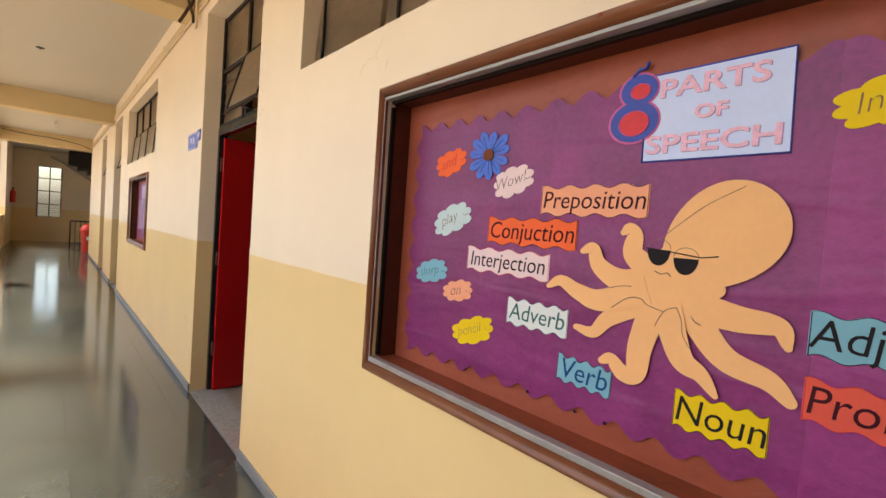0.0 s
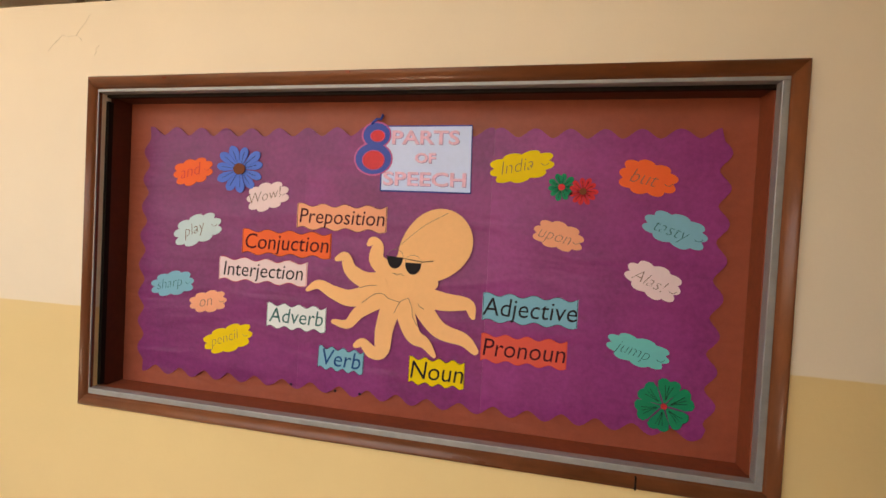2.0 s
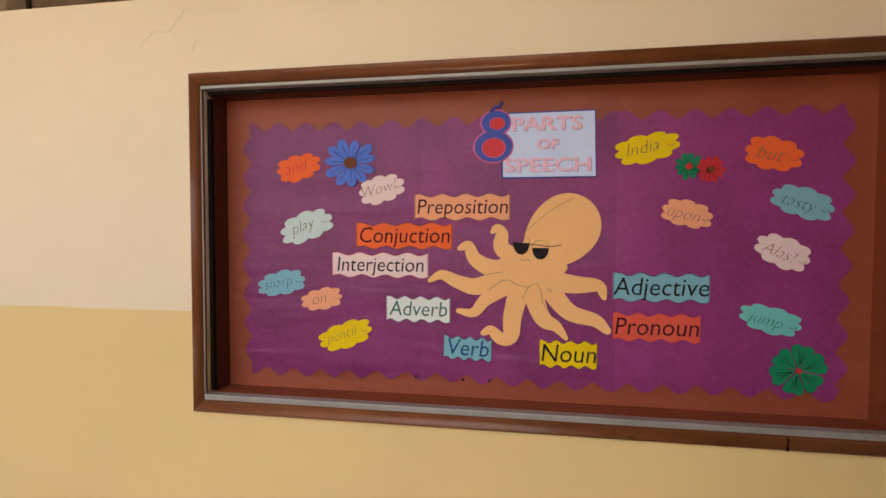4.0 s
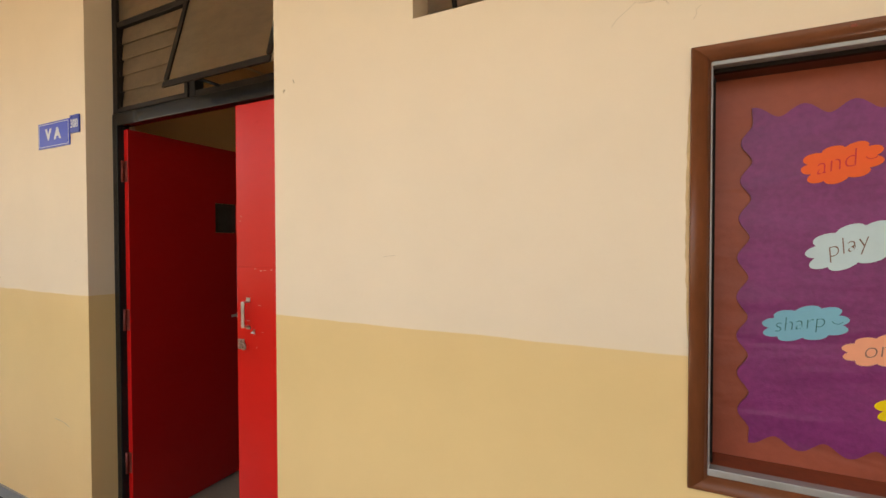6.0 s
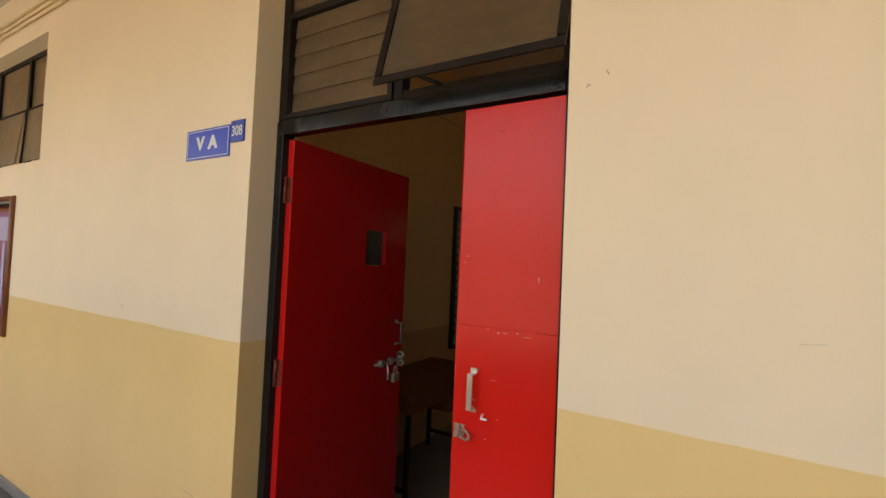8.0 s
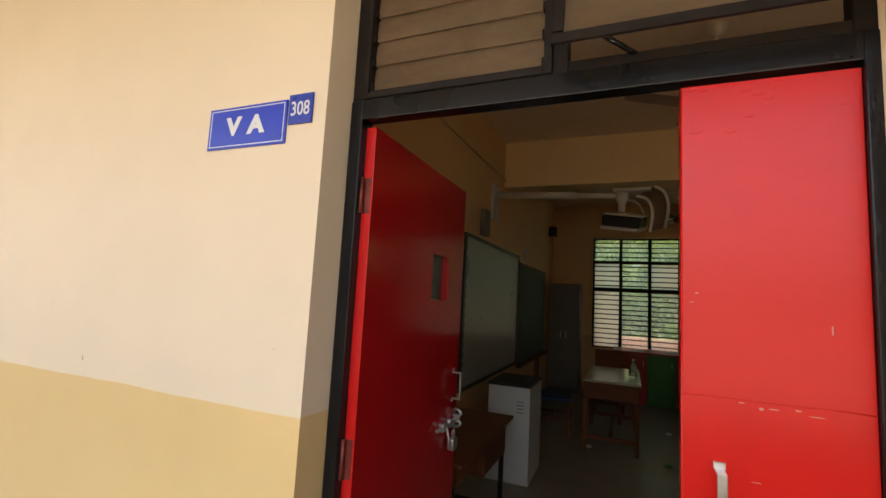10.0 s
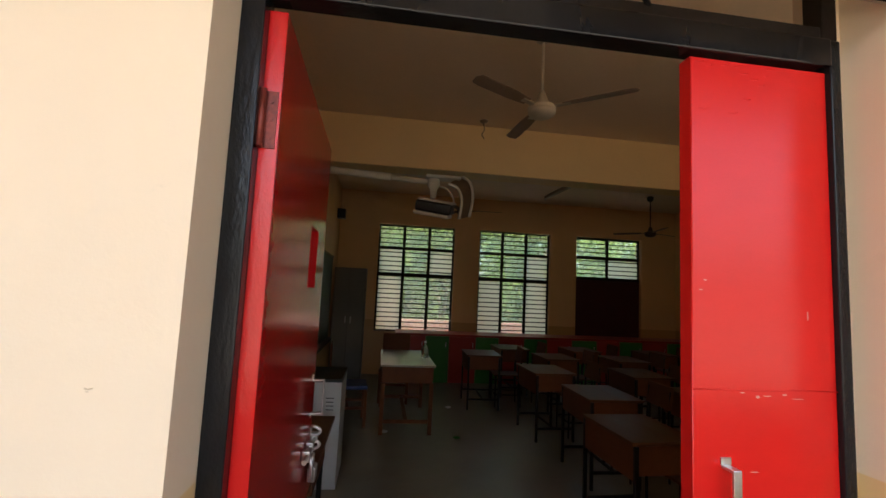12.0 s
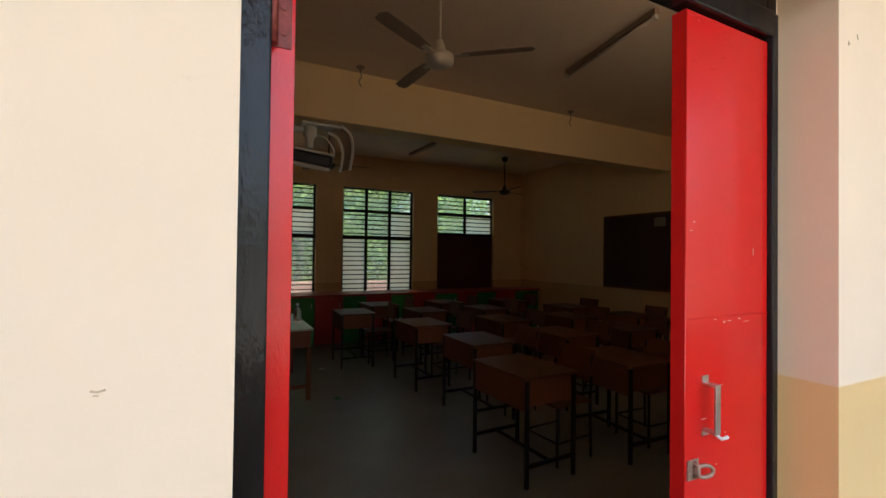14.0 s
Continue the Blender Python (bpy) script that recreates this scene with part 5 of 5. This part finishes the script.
part("paper", box(-1.819, -1.8165, 5.14, 5.36, 2.16, 2.30), M_PLASTIC, wp)
for k in range(3):
    part("text_bar", box(-1.8164, -1.816, 5.16, 5.34, 2.185 + 0.035 * k, 2.195 + 0.035 * k), M_FANBLADE, wp)
sf = thing("soft_board", "brown softboard in a pale wooden frame", "notice board")
part("panel", box(5.03, 5.045, 3.3, 5.29, 1.03, 2.24), M_SOFTBOARD, sf)
for a, b, c, d in ((3.27, 5.32, 2.24, 2.27), (3.27, 5.32, 1.0, 1.03), (3.27, 3.30, 1.03, 2.24), (5.29, 5.32, 1.03, 2.24)):
    part("frame_bar", box(5.02, 5.049, a, b, c, d, 0.003), M_DESKBOX, sf)

part("notice", box(5.0275, 5.0295, 4.08, 4.28, 2.04, 2.18), M_FANBLADE, sf, "pale paper notice pinned up")

cup = thing("steel_cupboard", "tall grey steel cupboard in the corner", "cupboard")
part("body", box(-1.80, -1.25, 7.32, 7.76, 0.0, 1.92, 0.006), M_GREYSTEEL, cup)
for a, b in ((-1.79, -1.53), (-1.52, -1.26)):
    dr = part("door", box(a, b, 7.305, 7.319, 0.06, 1.89, 0.004), M_GREYSTEEL, cup)
    part("handle", box(b - 0.05 if a < -1.6 else a + 0.03, b - 0.03 if a < -1.6 else a + 0.05, 7.285, 7.304, 0.95, 1.07, 0.003), M_CHROME, dr)

# low cabinets under the windows, red and green fronts by turns
xs = [-0.66, -0.16, 0.257, 0.735, 1.15, 1.62, 2.05, 2.52, 3.0, 3.45, 3.9, 4.4, 5.0]
for k, (a, b) in enumerate(zip(xs, xs[1:])):
    red = k % 2 == 0
    cb = thing("low_cabinet", ("red" if red else "green") + " laminate low cabinet under the windows", "cabinet", group="cabinets under the windows")
    part("body", box(a, b - 0.002, 7.122, 7.775, 0.0, 0.80), M_CABRED if red else M_CABGREEN, cb)
    dr = part("door", box(a + 0.006, b - 0.008, 7.10, 7.121, 0.07, 0.79, 0.003), M_CABRED if red else M_CABGREEN, cb)
    part("handle", tube([(b - 0.06, 7.088, 0.62), (b - 0.06, 7.088, 0.70)], 0.006, 6), M_CHROME, dr)
ct = thing("counter_top", "thin red laminate counter over the low cabinets", "counter")
part("top", box(-0.68, 5.04, 7.08, 7.776, 0.802, 0.835, 0.005), M_CABRED, ct)


# pupils' desks and chairs, facing the boards
def desk():
    d = thing("student_desk", "single wooden desk with box and black steel legs", "desk", group="pupils' desks")
    part("desk_top", box(-0.245, 0.245, -0.315, 0.315, 0.708, 0.73, 0.005), M_DESK, d)
    part("front_panel", box(-0.228, -0.214, -0.295, 0.295, 0.50, 0.707, 0.002), M_DESKBOX, d)
    part("side_panel", box(-0.2135, 0.20, -0.295, -0.281, 0.53, 0.707, 0.002), M_DESKBOX, d)
    part("side_panel", box(-0.2135, 0.20, 0.281, 0.295, 0.53, 0.707, 0.002), M_DESKBOX, d)
    part("book_shelf", box(-0.2135, 0.19, -0.2805, 0.2805, 0.53, 0.542), M_DESKBOX, d)
    for sx in (-0.218, 0.205):
        for sy in (-0.3085, 0.3085):
            part("leg", box(sx - 0.0125, sx + 0.0125, sy - 0.0125, sy + 0.0125, 0.0, 0.707, 0.003), M_LEG, d)
    for sy in (-0.3085, 0.3085):
        part("stretcher", box(-0.2045, 0.1915, sy - 0.009, sy + 0.009, 0.13, 0.155, 0.002), M_LEG, d)
    part("foot_rail", box(-0.02, 0.0, -0.299, 0.299, 0.13, 0.15, 0.002), M_LEG, d)
    return d


def chair():
    c = thing("student_chair", "wooden school chair with a black steel frame", "chair", group="pupils' chairs")
    part("seat", box(-0.19, 0.19, -0.18, 0.18, 0.428, 0.446, 0.006), M_DESK, c)
    bk = box(-0.007, 0.007, -0.19, 0.19, 0.0, 0.20, 0.004, m=pose(0.185, 0, 0.62, 0, 8, 0))
    part("backrest", bk, M_DESKBOX, c)
    for sy in (-0.165, 0.165):
        part("front_leg", tube([(-0.17, sy, 0.427), (-0.17, sy, 0.0)], 0.011, 8), M_LEG, c)
        part("back_leg", tube([(0.205, sy, 0.78), (0.178, sy, 0.44), (0.19, sy, 0.0)], 0.011, 8), M_LEG, c)
        part("side_rail", tube([(-0.17, sy, 0.17), (0.185, sy, 0.17)], 0.008, 6), M_LEG, c)
    part("cross_rail", tube([(-0.17, -0.165, 0.17), (-0.17, 0.165, 0.17)], 0.008, 6), M_LEG, c)
    return c


DESKS = ((0.785, 2.18, 2), (1.05, 3.225, -1), (0.985, 4.40, 1), (0.50, 5.67, -3), (1.15, 6.45, 1), (1.72, 2.10, -2), (2.09, 3.19, 1), (2.09, 4.28, -1), (1.54, 5.49, 1),
         (2.55, 5.42, 0), (2.33, 6.40, 1), (3.12, 4.20, 2), (3.03, 3.19, -2), (3.95, 5.1, 1), (3.55, 6.2, 0), (4.05, 3.9, -2))
first, seat = desk(), chair()
for k, (x, y, a) in enumerate(DESKS):
    m = pose(x, y, 0, 0, 0, a)
    mc = pose(x + 0.34 + 0.04 * math.sin(7 * k), y + 0.03 * math.sin(5 * k), 0, 0, 0, a * 2 + 4 * math.sin(3 * k))
    if k == 0:
        first.matrix_basis, seat.matrix_basis = m, mc
    else:
        copy_thing(first, m)
        copy_thing(seat, mc)

# teacher's table, chairs and small things by the boards
td = thing("teacher_table", "wooden teacher's table with a pale laminate top", "table")
part("table_top", box(-0.935, -0.325, 4.29, 5.52, 0.728, 0.752, 0.004), M_TABLETOP, td)
part("front_apron", box(-0.905, -0.355, 4.32, 4.335, 0.55, 0.727), M_DESKBOX, td)
part("side_apron", box(-0.36, -0.345, 4.336, 5.48, 0.58, 0.727), M_DESKBOX, td)
part("side_apron", box(-0.915, -0.90, 4.336, 5.48, 0.58, 0.727), M_DESKBOX, td)
for lx in (-0.90, -0.365):
    for ly in (4.325, 5.48):
        part("leg", box(lx - 0.022, lx + 0.022, ly - 0.022, ly + 0.022, 0.0, 0.727 if ly > 5 else 0.549, 0.003), M_DESKBOX, td)
part("stretcher", box(-0.877, -0.388, 4.315, 4.335, 0.12, 0.16, 0.003), M_DESKBOX, td)
part("stretcher", box(-0.65, -0.61, 4.336, 5.45, 0.12, 0.155, 0.003), M_DESKBOX, td)
part("stretcher", box(-0.877, -0.388, 5.46, 5.49, 0.12, 0.16, 0.003), M_DESKBOX, td)
bt = thing("bottle", "small clear plastic bottle on the teacher's table", "bottle")
part("flask", lathe([(0.042, 0.0), (0.046, 0.01), (0.046, 0.115), (0.018, 0.155), (0.016, 0.18)], 16, (-0.40, 4.85, 0.752)), glass("bottle_plastic", (0.9, 0.95, 0.95), 0.1), bt)
part("cap", lathe([(0.016, 0.181), (0.016, 0.205), (0.012, 0.207)], 12, (-0.40, 4.85, 0.752)), M_WHITE, bt)


def arm_chair(place, seat_mat, label):
    c = thing("wooden_chair", label, "chair", place)
    part("seat", box(-0.22, 0.22, -0.21, 0.21, 0.42, 0.46, 0.01), seat_mat, c)
    part("backrest", box(-0.012, 0.012, -0.20, 0.20, 0.62, 0.92, 0.008, m=pose(0.215, 0, 0)), M_DESKBOX, c)
    for sx, h in ((-0.2, 0.42), (0.195, 0.61)):
        for sy in (-0.19, 0.19):
            part("leg", box(sx - 0.018, sx + 0.018, sy - 0.018, sy + 0.018, 0.0, h, 0.003), M_DESKBOX, c)
    for sy in (-0.19, 0.19):
        part("rail", box(-0.18, 0.175, sy - 0.01, sy + 0.01, 0.2, 0.23), M_DESKBOX, c)
    part("rail", box(-0.01, 0.01, -0.178, 0.178, 0.2, 0.23), M_DESKBOX, c)
    return c


arm_chair(pose(-0.72, 5.85, 0, 0, 0, 85), M_DESK, "wooden teacher's chair behind the table")
arm_chair(pose(-1.30, 4.75, 0, 0, 0, 185), M_SEATBLUE, "wooden chair with a blue seat under the board")
tb = thing("side_table", "dark wooden side table with a drawer box", "table")
part("table_top", box(-1.78, -1.225, 1.20, 2.30, 0.728, 0.75, 0.004), M_DESK, tb)
part("drawer_box", box(-1.76, -1.27, 1.75, 2.26, 0.50, 0.727, 0.003), M_DESKBOX, tb)
part("apron", box(-1.75, -1.265, 1.24, 1.745, 0.62, 0.727), M_DESKBOX, tb)
for lx in (-1.74, -1.29):
    for ly in (1.25, 2.24):
        part("leg", box(lx - 0.015, lx + 0.015, ly - 0.015, ly + 0.015, 0.0, 0.619 if ly < 2 else 0.499, 0.003), M_LEG, tb)
for ly in (1.25, 2.24):
    part("foot_rail", box(-1.724, -1.306, ly - 0.01, ly + 0.01, 0.12, 0.145), M_LEG, tb)
pd = thing("computer_cabinet", "off-white computer cabinet with a dark top", "cabinet")
part("body", box(-1.62, -1.245, 3.0, 3.55, 0.0, 0.815, 0.004), M_PALEGREY, pd)
part("top", box(-1.63, -1.24, 2.99, 3.56, 0.816, 0.84, 0.003), M_BLACKPLASTIC, pd)
for k in range(4):
    part("vent_slot", box(-1.36, -1.30, 2.997, 2.9995, 0.60 + 0.03 * k, 0.606 + 0.03 * k), M_BLACKPLASTIC, pd)
for name, x, y, material, label in (("paper_scrap", -0.86, 4.40, M_WHITE, "crumpled white paper scrap on the floor"), ("leaf_scrap", -0.08, 4.2, M_CABGREEN, "green paper scrap on the floor"), ("chalk_stub", 0.02, 5.46, M_WHITE, "small white stub on the floor")):
    rr = random.Random(len(name))
    bm = bmesh.new()
    bmesh.ops.create_icosphere(bm, subdivisions=2, radius=0.03)
    for v in bm.verts:
        v.co = Vector((v.co.x * (1 + 0.5 * rr.random()), v.co.y * (1 + 0.5 * rr.random()), (v.co.z + 0.03) * 0.45)) + Vector((x, y, 0.0))
    solid(name, bm, material, label, "litter")

# ---- outside ----
solid("ground", box(-300, 300, -300, 300, -7.3, -7.2), M_GROUND, "dusty ground round the building", "ground", kind="structure")
solid("balcony_floor", box(-6, 10, 8.0, 9.5, -0.15, -0.02), M_OUTWALL, "plastered balcony slab outside the windows", "balcony", kind="structure")
solid("balcony_parapet", box(-6, 10, 9.32, 9.47, -0.02, 0.92, 0.01), M_PINKWALL, "pink plastered balcony parapet", "parapet", kind="structure")
solid("building_base", box(-20.2, 6.2, -2.14, 8.0, -7.2, -0.16), M_OUTWALL, "plastered lower storeys of the school", "building", kind="structure")


def tree(x, y, base, top, spread, seed, leaves=13500):
    rr = np.random.RandomState(seed)
    t = thing("tree", "broad leafy green tree outside the windows", "tree", pose(x, y, base), group="trees outside")
    h = top - base
    bm = bmesh.new()
    add_tube(bm, spline([(0, 0, 0), (0.15, 0.1, h * 0.25), (-0.1, 0.15, h * 0.5), (0.1, 0, h * 0.8)], 4), [0.28 - 0.2 * k / 12 for k in range(13)], 8)
    tips = []
    for k in range(9):
        a, z = 2.4 * k, h * (0.35 + 0.05 * k)
        e = Vector((spread * 0.75 * math.cos(a), spread * 0.75 * math.sin(a), z + 1.4))
        add_tube(bm, spline([(0, 0.1, z), (e.x * 0.5, e.y * 0.5, z + 0.9), tuple(e)], 4), [0.09 - 0.008 * i for i in range(9)], 6)
        tips.append(e)
    part("trunk", bm, M_BARK, t)
    clumps = []
    for e in tips:
        for _ in range(7):
            clumps.append(np.array(e) + rr.normal(0, spread * 0.28, 3) * (1, 1, 0.8))
    clumps = np.array(clumps)
    c = clumps[rr.randint(0, len(clumps), leaves)] + rr.normal(0, 0.38, (leaves, 3))
    u = rr.normal(0, 1, (leaves, 3))
    u /= np.linalg.norm(u, axis=1)[:, None]
    w = np.cross(u, rr.normal(0, 1, (leaves, 3)))
    w /= np.linalg.norm(w, axis=1)[:, None]
    s = rr.uniform(0.07, 0.15, (leaves, 1))
    v = np.stack([c - u * s, c + w * s * 0.45, c + u * s, c - w * s * 0.45], 1).reshape(-1, 3)
    me = bpy.data.meshes.new("crown")
    me.from_pydata(v.tolist(), [], np.arange(leaves * 4).reshape(-1, 4).tolist())
    me.materials.append(M_LEAF)
    part("crown", me, M_LEAF, t)


for k, (x, y, top, sp) in enumerate(((-2.5, 14.0, 5.6, 2.6), (1.0, 13.2, 5.4, 2.7), (4.6, 14.2, 5.8, 2.7), (8.6, 14.0, 5.4, 2.7), (12.5, 15.0, 5.8, 2.8), (2.8, 18.0, 7.0, 3.2), (-1.0, 18.5, 7.2, 3.2), (-27.5, -1.6, -1.7, 2.6))):
    tree(x, y, -7.2, top, sp, k + 1)

# ---- corridor floor slabs ----
slab = {}
row = 0
y = -1.98
while y < -0.05:
    y1 = min(y + 0.6, -0.004)
    x = -14.0 - 0.3 * row
    while x < 6.0:
        a, b = max(x, -14.0), min(x + 0.9, 6.0)
        key = (round(b - a, 3), round(y1 - y, 3))
        if key not in slab:
            slab[key] = mesh_of("floor_slab", box(0.0005, key[0] - 0.0005, 0.0005, key[1] - 0.0005, -0.0115, 0.0), M_SLAB)
        part("floor_slab", slab[key], M_SLAB, floor).location = (a, y, 0)
        x += 0.9
    y += 0.6
    row += 1
part("landing_slab", box(-20.0, -14.002, -1.98, -0.004, -0.0115, 0.0), M_SLAB, floor)
